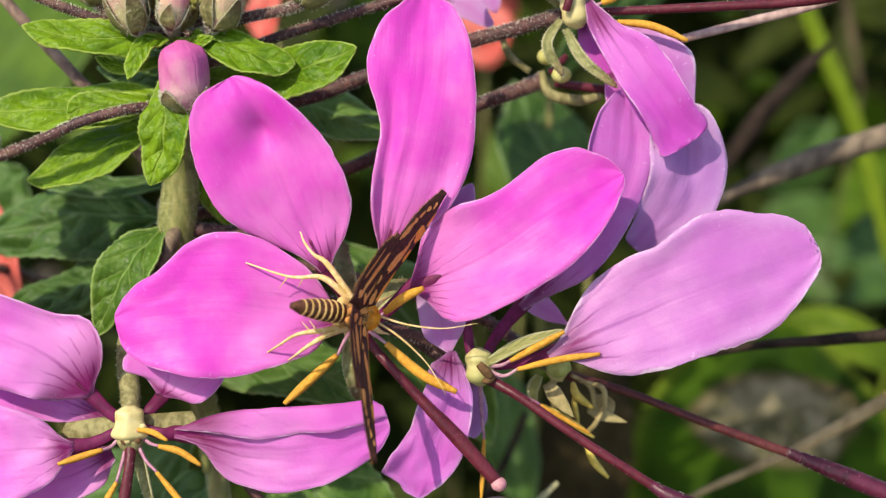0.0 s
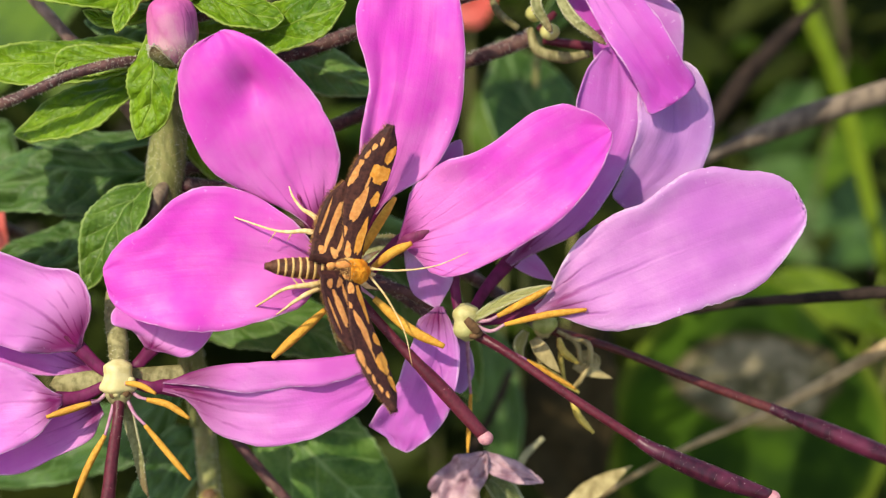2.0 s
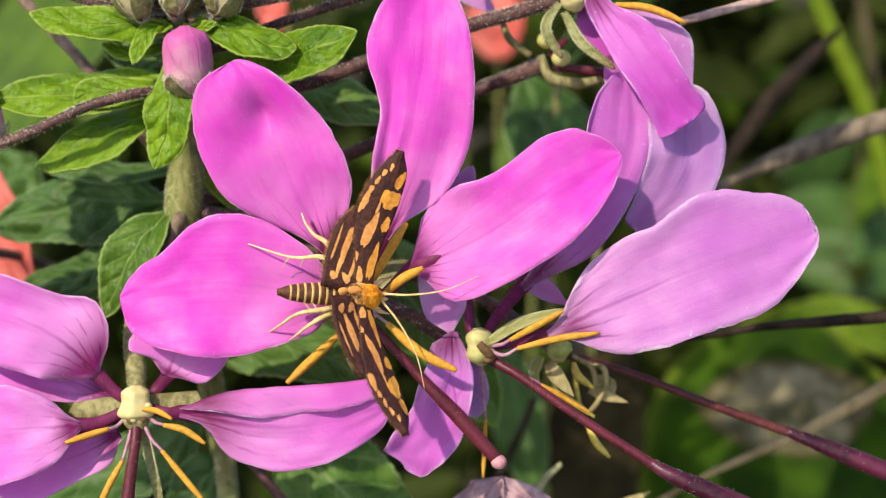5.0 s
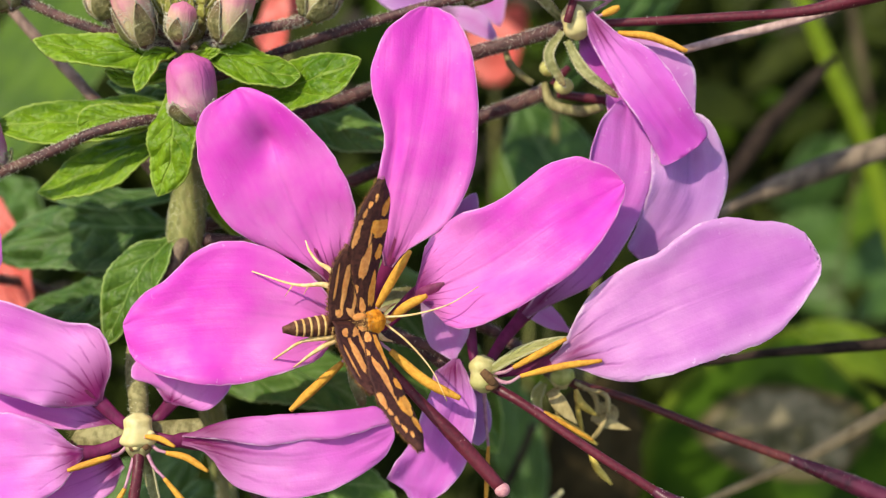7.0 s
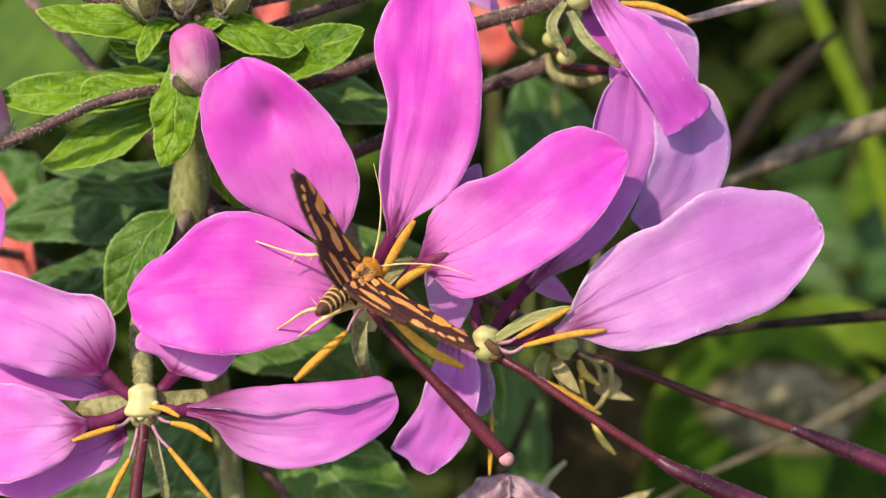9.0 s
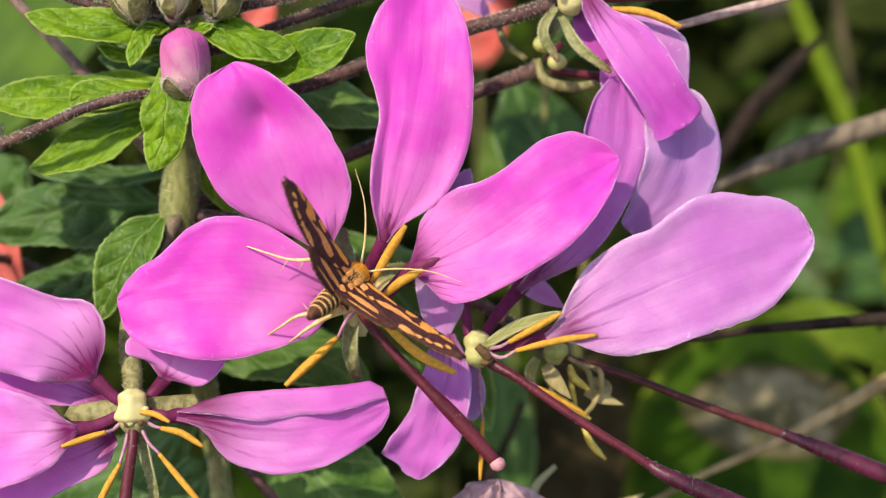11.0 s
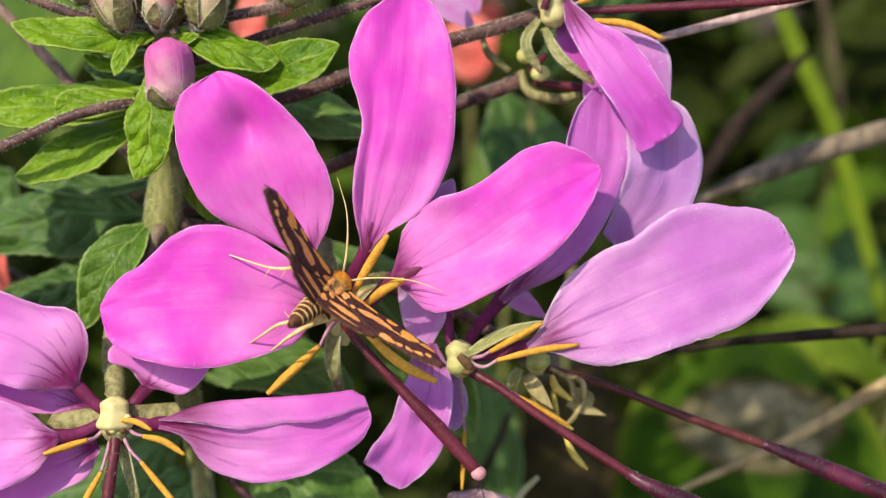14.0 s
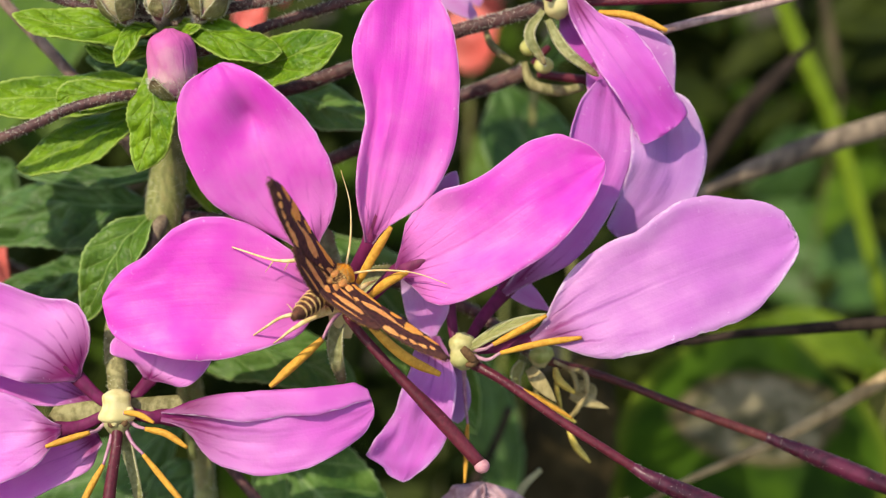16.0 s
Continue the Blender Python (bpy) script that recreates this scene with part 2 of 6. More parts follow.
def bud_material(name, base, body, tip):
    """Folded petals of a bud: paler at the foot, flushed at the tip, finely streaked along."""
    g = Graph(name)
    u, v, _ = g.axes(g.coords("UV"))
    streak = g.grain(g.stretch(g.coords("UV"), 11, 1.6, 1), 1.0, 3)
    blotch = g.grain(g.coords("Object"), 700, 3)
    level = g.math("ADD", v, g.math("MULTIPLY", g.math("SUBTRACT", blotch, 0.5), 0.7))
    color = g.mix(g.span(level, 0.12, 0.55), base, body)
    color = g.mix(g.math("MULTIPLY", g.span(level, 0.45, 0.88), 0.9), color, tip)
    color = g.mix(g.span(streak, 0.5, 0.8, 0.0, 0.35), color, tip)
    patch = g.grain(g.coords("Object"), 420, 4)
    color = g.mix(g.span(patch, 0.52, 0.66, 0.0, 0.75), color, tip)
    color = g.mix(g.span(patch, 0.30, 0.44, 0.35, 0.0), color, base)
    crease = g.span(g.math("ABSOLUTE", g.math("SUBTRACT", g.grain(g.stretch(g.coords("UV"), 5, 0.9, 1), 1.0, 2), 0.5)), 0.0, 0.04, 0.14, 0.0)
    color = g.mix(crease, color, (tip[0] * 0.7, tip[1] * 0.6, tip[2] * 0.8))
    height = g.math("SUBTRACT", g.math("ADD", streak, g.math("MULTIPLY", blotch, 0.5)), g.math("MULTIPLY", crease, 1.2))
    normal = g.relief(height, 0.0002, 0.6)
    return g.done(color, 0.5, 0.2, gloss=0.3, normal=normal)


BUD_PINK = bud_material("bud_petals", (0.70, 0.42, 0.46), (0.66, 0.22, 0.42), (0.65, 0.12, 0.40))
BUD_PALE = bud_material("pale_bud_petals", (0.52, 0.47, 0.24), (0.66, 0.46, 0.33), (0.70, 0.20, 0.34))
def calyx_material(name, green, deep, brown, brown_from=0.45):
    """Hairy sepals: pale rims, a darker middle and brown tips."""
    g = Graph(name)
    u, v, _ = g.axes(g.coords("UV"))
    off = g.math("ABSOLUTE", g.math("SUBTRACT", u, 0.5))
    fine = g.grain(g.coords("Object"), 2600, 4)
    blotch = g.grain(g.coords("Object"), 500, 3)
    color = g.mix(g.span(g.math("ADD", g.math("MULTIPLY", fine, 0.5), g.math("MULTIPLY", blotch, 0.5)), 0.38, 0.62), deep, green)
    color = g.mix(g.math("MULTIPLY", g.span(g.math("ADD", v, g.math("MULTIPLY", g.math("SUBTRACT", blotch, 0.5), 0.5)), brown_from, 1.0), 0.9), color, brown)
    color = g.mix(g.span(off, 0.43, 0.49, 0.0, 0.75), color, (0.50, 0.47, 0.27))
    color = g.mix(g.span(fine, 0.62, 0.72, 0.0, 0.5), color, (0.62, 0.60, 0.42))
    return g.done(color, 0.6, 0.12, gloss=0.35, normal=g.relief(fine, 0.00025, 0.8))


CALYX = calyx_material("hairy_calyx", (0.27, 0.25, 0.10), (0.11, 0.105, 0.035), (0.14, 0.07, 0.045), 0.35)
BRACT = calyx_material("downy_green_sepal", (0.37, 0.37, 0.17), (0.20, 0.205, 0.075), (0.22, 0.15, 0.07), 0.65)
YOUNG = calyx_material("young_calyx", (0.42, 0.41, 0.10), (0.26, 0.28, 0.05), (0.15, 0.06, 0.035), 0.55)
LEAF = leaf_material("bright_leaf", (0.075, 0.185, 0.006), (0.225, 0.390, 0.014), (0.48, 0.60, 0.14), 0.36, 0.44, 0.30, 0.30)
CURLED_LEAF = leaf_material("curled_leaf", (0.045, 0.115, 0.010), (0.120, 0.235, 0.022), (0.34, 0.48, 0.14), 0.28, 0.42, 0.6)
MID_LEAF = leaf_material("green_leaf", (0.055, 0.14, 0.02), (0.15, 0.28, 0.055), (0.30, 0.44, 0.16), 0.25)
# Shaded copy of the leaf green: shade on inner and rear leaves is coloured in.
SHADE_LEAF = leaf_material("shade_tinted_leaf", (0.026, 0.074, 0.012), (0.078, 0.165, 0.030), (0.20, 0.33, 0.12), 0.2, 0.42)
FAR_LEAF = leaf_material("broad_leaf", (0.040, 0.092, 0.005), (0.105, 0.195, 0.010), (0.14, 0.23, 0.03), 0.3)
# Darker than living foliage: the shade over the undergrowth is put into this colour.
DEEP_SHADE_TINT = leaf_material("deep_shade_tinted_leaf", (0.012, 0.020, 0.003), (0.036, 0.050, 0.006), (0.05, 0.07, 0.015), 0.15, 0.6, 0.3, 0.12)
LIME_LEAF = leaf_material("yellow_green_leaf", (0.085, 0.155, 0.005), (0.18, 0.275, 0.010), (0.22, 0.31, 0.03), 0.35)
GRASS = leaf_material("grass", (0.14, 0.235, 0.008), (0.23, 0.345, 0.018), (0.27, 0.38, 0.04), 0.35)
TWIG = speckled("dry_twig", (0.055, 0.040, 0.028), (0.23, 0.175, 0.120), 800, 0.75, 5.0)
DULL_TWIG = speckled("dull_brown_blade", (0.05, 0.038, 0.018), (0.14, 0.105, 0.055), 800, 0.75, 5.0)
DARK_TWIG = speckled("dark_pod", (0.012, 0.008, 0.006), (0.045, 0.030, 0.022), 800, 0.8, 4.0, gloss=0.12)
PINK_TWIG = speckled("pinkish_stalk", (0.28, 0.17, 0.16), (0.56, 0.40, 0.37), 1400, 0.7, 4.0)
STRAW_TWIG = speckled("straw_twig", (0.19, 0.125, 0.05), (0.45, 0.32, 0.16), 800, 0.75, 5.0)
STRAW = speckled("straw_dry_calyx", (0.24, 0.19, 0.07), (0.52, 0.43, 0.20), 1200, 0.7, 2.0, 0.15)
PALE_ANTHER = speckled("pale_anther", (0.50, 0.37, 0.06), (0.70, 0.56, 0.14), 3000, 0.7)
GREY_STALK = speckled("grey_purple_stalk", (0.11, 0.065, 0.050), (0.30, 0.20, 0.155), 1600, 0.6, 3.0)
SHOOT = speckled("purplish_shoot", (0.11, 0.075, 0.05), (0.30, 0.23, 0.14), 1800, 0.6, 2.0)
PALE_SEPAL = leaf_material("pale_sepal", (0.42, 0.44, 0.13), (0.60, 0.60, 0.26), (0.68, 0.68, 0.40), 0.5, 0.6, 0.5)
# Near-black brown for the added sheet that darkens the gap behind the pods.
GAP_SHADE = speckled("gap_shade_sheet", (0.022, 0.016, 0.006), (0.060, 0.043, 0.018), 300, 0.85, gloss=0.1)
SCAR = speckled("brown_scar", (0.06, 0.030, 0.012), (0.16, 0.085, 0.035), 2500, 0.8)
LIME_CREAM = speckled("cream_green_disc", (0.50, 0.46, 0.16), (0.70, 0.64, 0.30), 1300, 0.5, through_light=0.1, second=(0.40, 0.40, 0.14))
LEMON = speckled("lemon_disc", (0.46, 0.46, 0.12), (0.66, 0.64, 0.24), 1500, 0.5, through_light=0.15)
LIME = speckled("lime_green_disc", (0.30, 0.36, 0.06), (0.52, 0.56, 0.18), 1500, 0.5, through_light=0.15)
CORAL = speckled("coral_petal", (0.74, 0.11, 0.085), (0.82, 0.24, 0.20), 200, 0.5, through_light=0.3)
def blighted_material():
    """A green leaf with one withered grey patch that has a brown rim."""
    g = Graph("blighted_leaf")
    u, v, _ = g.axes(g.coords("UV"))
    blotch = g.grain(g.coords("Object"), 120, 4)
    fine = g.grain(g.coords("Object"), 520, 3)
    green = g.mix(g.span(blotch, 0.35, 0.65), (0.013, 0.036, 0.003), (0.043, 0.096, 0.005))
    across, along = g.math("SUBTRACT", u, 0.53), g.math("SUBTRACT", v, 0.63)
    across = g.math("ADD", across, g.math("MULTIPLY", along, -0.35))
    far = g.math("SQRT", g.math("ADD", g.math("POWER", g.math("MULTIPLY", across, 0.80), 2.0), g.math("POWER", g.math("MULTIPLY", along, 1.15), 2.0)))
    far = g.math("ADD", far, g.math("MULTIPLY", g.math("SUBTRACT", blotch, 0.5), 0.16))
    crumple = g.grain(g.coords("Object"), 260, 4)
    dead = g.mix(g.span(g.math("ADD", g.math("MULTIPLY", fine, 0.4), g.math("MULTIPLY", crumple, 0.6)), 0.38, 0.62), (0.080, 0.078, 0.038), (0.29, 0.250, 0.155))
    color = g.mix(g.span(far, 0.19, 0.22), (0.10, 0.075, 0.035), green)
    color = g.mix(g.span(far, 0.16, 0.20), dead, color)
    color = g.mix(g.span(g.edge(), 0.2, 2.2, 0.55, 0.0), color, (0.16, 0.21, 0.02))
    normal = g.relief(blotch, 0.0006, 0.4)
    return g.done(color, 0.75, 0.2, gloss=0.08, normal=normal)


BLIGHTED = blighted_material()
SOIL = speckled("soil", (0.03, 0.022, 0.014), (0.09, 0.065, 0.04), 60, 0.9, depth=0.004)
BROWN_WING = speckled("brown_wing_scales", (0.030, 0.010, 0.009), (0.085, 0.028, 0.020), 4200, 0.7, depth=0.00006, gloss=0.25)
ORANGE_WING = speckled("orange_wing_scales", (0.66, 0.25, 0.065), (0.83, 0.41, 0.13), 4200, 0.7, depth=0.00006, gloss=0.25)
GOLD_WING = speckled("golden_wing_scales", (0.76, 0.28, 0.03), (0.88, 0.42, 0.08), 4200, 0.7, depth=0.00006, gloss=0.25)
FUR = speckled("orange_fur", (0.72, 0.24, 0.015), (0.93, 0.42, 0.04), 2600, 0.8, depth=0.0003, gloss=0.2)
DARK_FUR = speckled("brown_fur", (0.07, 0.028, 0.012), (0.40, 0.20, 0.07), 2600, 0.8, depth=0.0003, gloss=0.2)
BELLY = speckled("red_brown_belly", (0.045, 0.016, 0.008), (0.15, 0.055, 0.025), 2600, 0.6, depth=0.0002, gloss=0.3)
BAND = speckled("pale_abdomen_band", (0.52, 0.30, 0.09), (0.74, 0.50, 0.20), 2600, 0.7, gloss=0.2)
LIMB = speckled("cream_leg", (0.60, 0.40, 0.14), (0.82, 0.64, 0.34), 2400, 0.6, gloss=0.3)
EYE = speckled("compound_eye", (0.02, 0.012, 0.008), (0.07, 0.04, 0.02), 5000, 0.25, gloss=0.6)


# ---- building ----
def thing(name, origin, label, category, group="", kind=""):
    ob = new(name)
    ob.location = origin
    ob.empty_display_size = 0.002
    return tagged(ob, label, category, group, kind)


def part(name, bm, material, parent, label="", thick=0.0):
    """Links a bmesh, in world metres, as one mesh under a thing or a part."""
    root = parent
    while root.parent:
        root = root.parent
    bm.transform(Matrix.Translation(-root.location))
    data = bpy.data.meshes.new(name)
    bm.to_mesh(data)
    bm.free()
    for m in material if isinstance(material, (list, tuple)) else [material]:
        data.materials.append(m)
    data.polygons.foreach_set("use_smooth", [True] * len(data.polygons))
    ob = new(name, data)
    ob.parent = parent
    if thick:
        s = ob.modifiers.new("thickness", "SOLIDIFY")
        s.thickness, s.offset = thick * MM, 0
    return tagged(ob, label)


def curve(points, n):
    """n + 1 places along a smooth line through the points."""
    p = [Vector(q) for q in points]
    if len(p) == 2:
        return [p[0].lerp(p[1], i / n) for i in range(n + 1)]
    p = [p[0] * 2 - p[1], *p, p[-1] * 2 - p[-2]]
    out = []
    for i in range(n + 1):
        x = i / n * (len(p) - 3)
        k = min(int(x), len(p) - 4)
        t = x - k
        a0, a1, a2, a3 = p[k:k + 4]
        out.append(0.5 * (2 * a1 + (a2 - a0) * t + (2 * a0 - 5 * a1 + 4 * a2 - a3) * t * t + (3 * a1 - a0 - 3 * a2 + a3) * t ** 3))
    return out


def profile(values, s, straight=False):
    """A smooth value between evenly spaced stations; straight runs on evenly through the last one."""
    x = s * (len(values) - 1)
    k = min(int(x), len(values) - 2)
    t = x - k
    v0, v1, v2, v3 = values[max(k - 1, 0)], values[k], values[k + 1], values[min(k + 2, len(values) - 1)]
    if straight and k + 2 == len(values):
        v3 = 2 * v2 - v1
    return 0.5 * (2 * v1 + (v2 - v0) * t + (2 * v0 - 5 * v1 + 4 * v2 - v3) * t * t + (3 * v1 - v0 - 3 * v2 + v3) * t ** 3)


def tube(bm, points, radii, n=14, seg=10, lump=0.0, material=0, groove=0.0):
    """A round strand along the points; radii in millimetres at even stations."""
    line = curve(points, n)
    turn = None
    rings = []
    for i, p in enumerate(line):
        way = (line[min(i + 1, n)] - line[max(i - 1, 0)]).normalized()
        if turn is None:
            turn = way.orthogonal().normalized()
        turn = (turn - way * turn.dot(way)).normalized()
        other = way.cross(turn)
        r = max(profile(radii, i / n), 0.004) * MM
        ring = []
        for k in range(seg):
            a = 2 * math.pi * k / seg
            q = r * (1 + lump * noise.noise(p * 900 + Vector((k * 1.7, 0, 0))) - groove * max(0, math.cos(a)) ** 6)
            ring.append(bm.verts.new(p + turn * (q * math.cos(a)) + other * (q * math.sin(a))))
        rings.append(ring)
    for a, b in zip(rings, rings[1:]):
        for k in range(seg):
            bm.faces.new((a[k], a[(k + 1) % seg], b[(k + 1) % seg], b[k])).material_index = material
    bm.faces.new(reversed(rings[0])).material_index = material
    bm.faces.new(rings[-1]).material_index = material
    return bm


def strand(points, radii, n=14, seg=10, lump=0.0, groove=0.0):
    return tube(bmesh.new(), points, radii, n, seg, lump, 0, groove)


def hairs(points, radii, count, length, rng):
    """Short glandular hairs standing off a strand."""
    bm = bmesh.new()
    line = curve(points, 40)
    for _ in range(count):
        x = rng.random() * 0.98
        i = int(x * 40)
        p = line[i].lerp(line[i + 1], x * 40 - i)
        way = (line[i + 1] - line[i]).normalized()
        out = way.cross(Vector((rng.gauss(0, 1), rng.gauss(0, 1), rng.gauss(0, 1)))).normalized()
        r = profile(radii, x) * MM
        tip = p + out * (r + length * MM * rng.uniform(0.5, 1.2)) + way * (length * MM * rng.uniform(-0.3, 0.3))
        foot = p + out * (r * 0.9)
        side = out.cross(way) * (0.026 * MM)
        ring = [bm.verts.new(foot + side), bm.verts.new(foot - side * 0.5 + way * 0.022 * MM), bm.verts.new(foot - side * 0.5 - way * 0.022 * MM)]
        top = bm.verts.new(tip)
        for k in range(3):
            bm.faces.new((ring[k], ring[(k + 1) % 3], top))
    return bm


def bristles(rows):
    """Single hairs: foot, way and length in millimetres."""
    bm = bmesh.new()
    for foot, way, length in rows:
        a = way.orthogonal().normalized() * (0.018 * MM)
        b = way.cross(a)
        ring = [bm.verts.new(foot + a), bm.verts.new(foot - a * 0.5 + b * 0.87), bm.verts.new(foot - a * 0.5 - b * 0.87)]
        top = bm.verts.new(foot + way * (length * MM))
        for k in range(3):
            bm.faces.new((ring[k], ring[(k + 1) % 3], top))
    return bm


def blade(spine, left, right, normal, cup=0.0, wave=0.0, waves=2.0, nu=18, nv=26, cap=0.7, dent=(), twist=0.0,
          roll_left=None, roll_right=None, teeth=0.0, keel=0.0, seed=1, rough=0.0, blunt=0.5, rounded=False, quilt=0.0, fray=0.0):
    """A petal or leaf: a spine, half widths (mm) at even stations on both sides, curved across by cup, with wavy rims.
    roll: (share of the half width where the rim starts to roll over, radius in mm, how crumpled). rounded: stations crowd towards a round tip.
    quilt: how far the blade swells between its side veins. fray: fine raggedness of the rim."""
    bm = bmesh.new()
    uv = bm.loops.layers.uv.new("UVMap")
    rim = bm.loops.layers.uv.new("Rim")
    line = curve(spine, 400)
    long = sum((b - a).length for a, b in zip(line, line[1:])) / MM
    widest = max(*left, *right)
    place = {}
    rows = []
    for i in range(nv + 1):
        share = i / nv
        s = 1 - (1 - share) ** 2 if rounded else share
        k = round(s * 400)
        p = line[k]
        way = (line[min(k + 4, 400)] - line[max(k - 4, 0)]).normalized()
        side = way.cross(normal).normalized()
        up = side.cross(way).normalized()
        if twist:
            q = Matrix.Rotation(radians(twist) * s, 3, way)
            side, up = q @ side, q @ up
        end = 1.0 if rounded else max(0.0, 1 - (max(0.0, s - cap) / (1 - cap)) ** 2) ** blunt
        row = []
        for j in range(nu + 1):
            r = (j / nu * 2 - 1)
            w = max(profile(right if r > 0 else left, share if rounded else s, rounded), 0.0) * max(end, 0.012)
            if rounded:
                w *= 1 + 0.022 * noise.noise(Vector((s * 16, seed * 1.9, 4.0 if r > 0 else 0.0))) + 0.012 * noise.noise(Vector((s * 45, seed, 9.0 if r > 0 else 3.0))) + fray * noise.noise(Vector((s * 90, seed, 1.0 if r > 0 else 7.0)))
            if teeth:
                w *= 1 + teeth * (abs(r) ** 8) * math.sin(s * 95 + seed)
            d = abs(r) * w
            h = cup * d * d / max(w, 0.6 * widest) - keel * d
            roll = roll_right if r > 0 else roll_left
            if roll and d > roll[0] * w:
                crumple = roll[2] if len(roll) > 2 else 0.0
                over = (d - roll[0] * w) / roll[1] * (1 + crumple * (2.4 * noise.noise(Vector((s * 4.2, seed, 0))) + 1.2 * noise.noise(Vector((s * 13, seed, 5)))) * min(1, s * 2))
                bend = min(over, 3.0)
                h = cup * w * roll[0] ** 2 + roll[1] * (1 - math.cos(bend)) + (over - bend) * roll[1] * math.sin(bend)
                d = roll[0] * w + roll[1] * math.sin(bend) + (over - bend) * roll[1] * math.cos(bend)
            h += wave * min(1, w / 1.4) * r * r * math.sin(waves * 2 * math.pi * s + seed * 2.1 + (1.3 if r > 0 else 0)) * min(1, s * 4)
            for ds, dr, size, deep in dent:
                h += deep * min(1, w) * math.exp(-((s - ds) ** 2 * 4 + (r - dr) ** 2) / size ** 2)
            if rough:
                h += rough * min(1, w / 1.6) * (noise.noise(Vector((s * 5, r * 2.5, seed * 3.7))) + 0.3 * noise.noise(Vector((s * 9, r * 6, seed * 1.3))))
            across = 0.5 * abs(r) * w / widest
            far = min((1 - abs(r)) * w, (1 - s) * long + 0.35 * (1 - abs(r)) * w)
            if quilt:
                h += quilt * (abs(math.sin(math.pi * (4.6 * s - 3.0 * across))) ** 0.7 * min(1, abs(r) * 4) - 0.5) * min(1, far / 0.5)
            v = bm.verts.new(p + side * (math.copysign(d, r) * MM) + up * (h * MM))
            place[v] = (0.5 + math.copysign(across, r), s, far)
            row.append(v)
        rows.append(row)
    for i in range(nv):
        for j in range(nu):
            f = bm.faces.new((rows[i][j], rows[i][j + 1], rows[i + 1][j + 1], rows[i + 1][j]))
            for loop in f.loops:
                x, y, far = place[loop.vert]
                loop[uv].uv = (x, y)
                loop[rim].uv = (far, y)
    return bm


def lathe(base, tip, radii, n=16, seg=20, lobes=0, depth=0.0, swirl=0.0, material=0, bm=None, squash=1.0, folded=0.0):
    """A body of revolution from base to tip with optional lobes; folded: petals that overlap in a spiral."""
    bm = bm or bmesh.new()
    uv = bm.loops.layers.uv.verify()
    way = (tip - base).normalized()
    x = way.orthogonal().normalized()
    y = way.cross(x)
    rings = []
    for i in range(n + 1):
        s = i / n
        p = base.lerp(tip, s)
        r = max(profile(radii, s), 0.01) * MM
        ring = []
        for k in range(seg):
            a = 2 * math.pi * k / seg
            q = r * (1 + depth * math.cos(lobes * a + swirl * s)) if lobes else r
            if folded:
                turn = (lobes * a + swirl * s * 1.6 + 0.5 * math.sin(5 * s + a)) / (2 * math.pi) % 1
                q = r * (1 + folded * ((1 - turn) * min(1, turn * 9) - 0.45) * min(1, s * 3) + 0.03 * noise.noise(Vector((math.cos(a) * 2, math.sin(a) * 2, s * 4 + r * 5000))))
            ring.append(bm.verts.new(p + x * (q * math.cos(a)) + y * (q * squash * math.sin(a))))
        rings.append(ring)
    for i in range(n):
        lo, hi = rings[i], rings[i + 1]
        for k in range(seg):
            f = bm.faces.new((lo[k], lo[(k + 1) % seg], hi[(k + 1) % seg], hi[k]))
            f.material_index = material
            for loop, (x, y) in zip(f.loops, ((k, i), (k + 1, i), (k + 1, i + 1), (k, i + 1))):
                loop[uv].uv = (x / seg, y / n)
    bm.faces.new(reversed(rings[0])).material_index = material
    top = bm.faces.new(rings[-1])
    top.material_index = material
    for loop in top.loops:
        loop[uv].uv = (0.5, 1.0)
    return bm


def ball(bm, centre, radii, turn=None, seg=16, rings=10, material=0):
    made = bmesh.ops.create_uvsphere(bm, u_segments=seg, v_segments=rings, radius=1.0,
                                     matrix=Matrix.Translation(centre) @ (turn or Matrix()) @ Matrix.Diagonal((*[r * MM for r in radii], 1)))
    for v in made["verts"]:
        for f in v.link_faces:
            f.material_index = material
    return bm


# ---- ground and distance ----
def build_ground():
    bm = bmesh.new()
    bmesh.ops.create_grid(bm, x_segments=120, y_segments=120, size=3.0)
    for v in bm.verts:
        v.co.z += 0.03 * noise.noise(v.co * 3) + 0.012 * noise.noise(v.co * 14) - 0.02
        if max(abs(v.co.x), abs(v.co.y)) > 2.9:
            v.co.x, v.co.y, v.co.z = v.co.x * 150, v.co.y * 150, -0.05
    data = bpy.data.meshes.new("ground")
    bm.to_mesh(data)
    bm.free()
    data.materials.append(SOIL)
    data.polygons.foreach_set("use_smooth", [True] * len(data.polygons))
    tagged(new("ground", data), "dark brown garden soil under the plants", "ground", kind="structure")


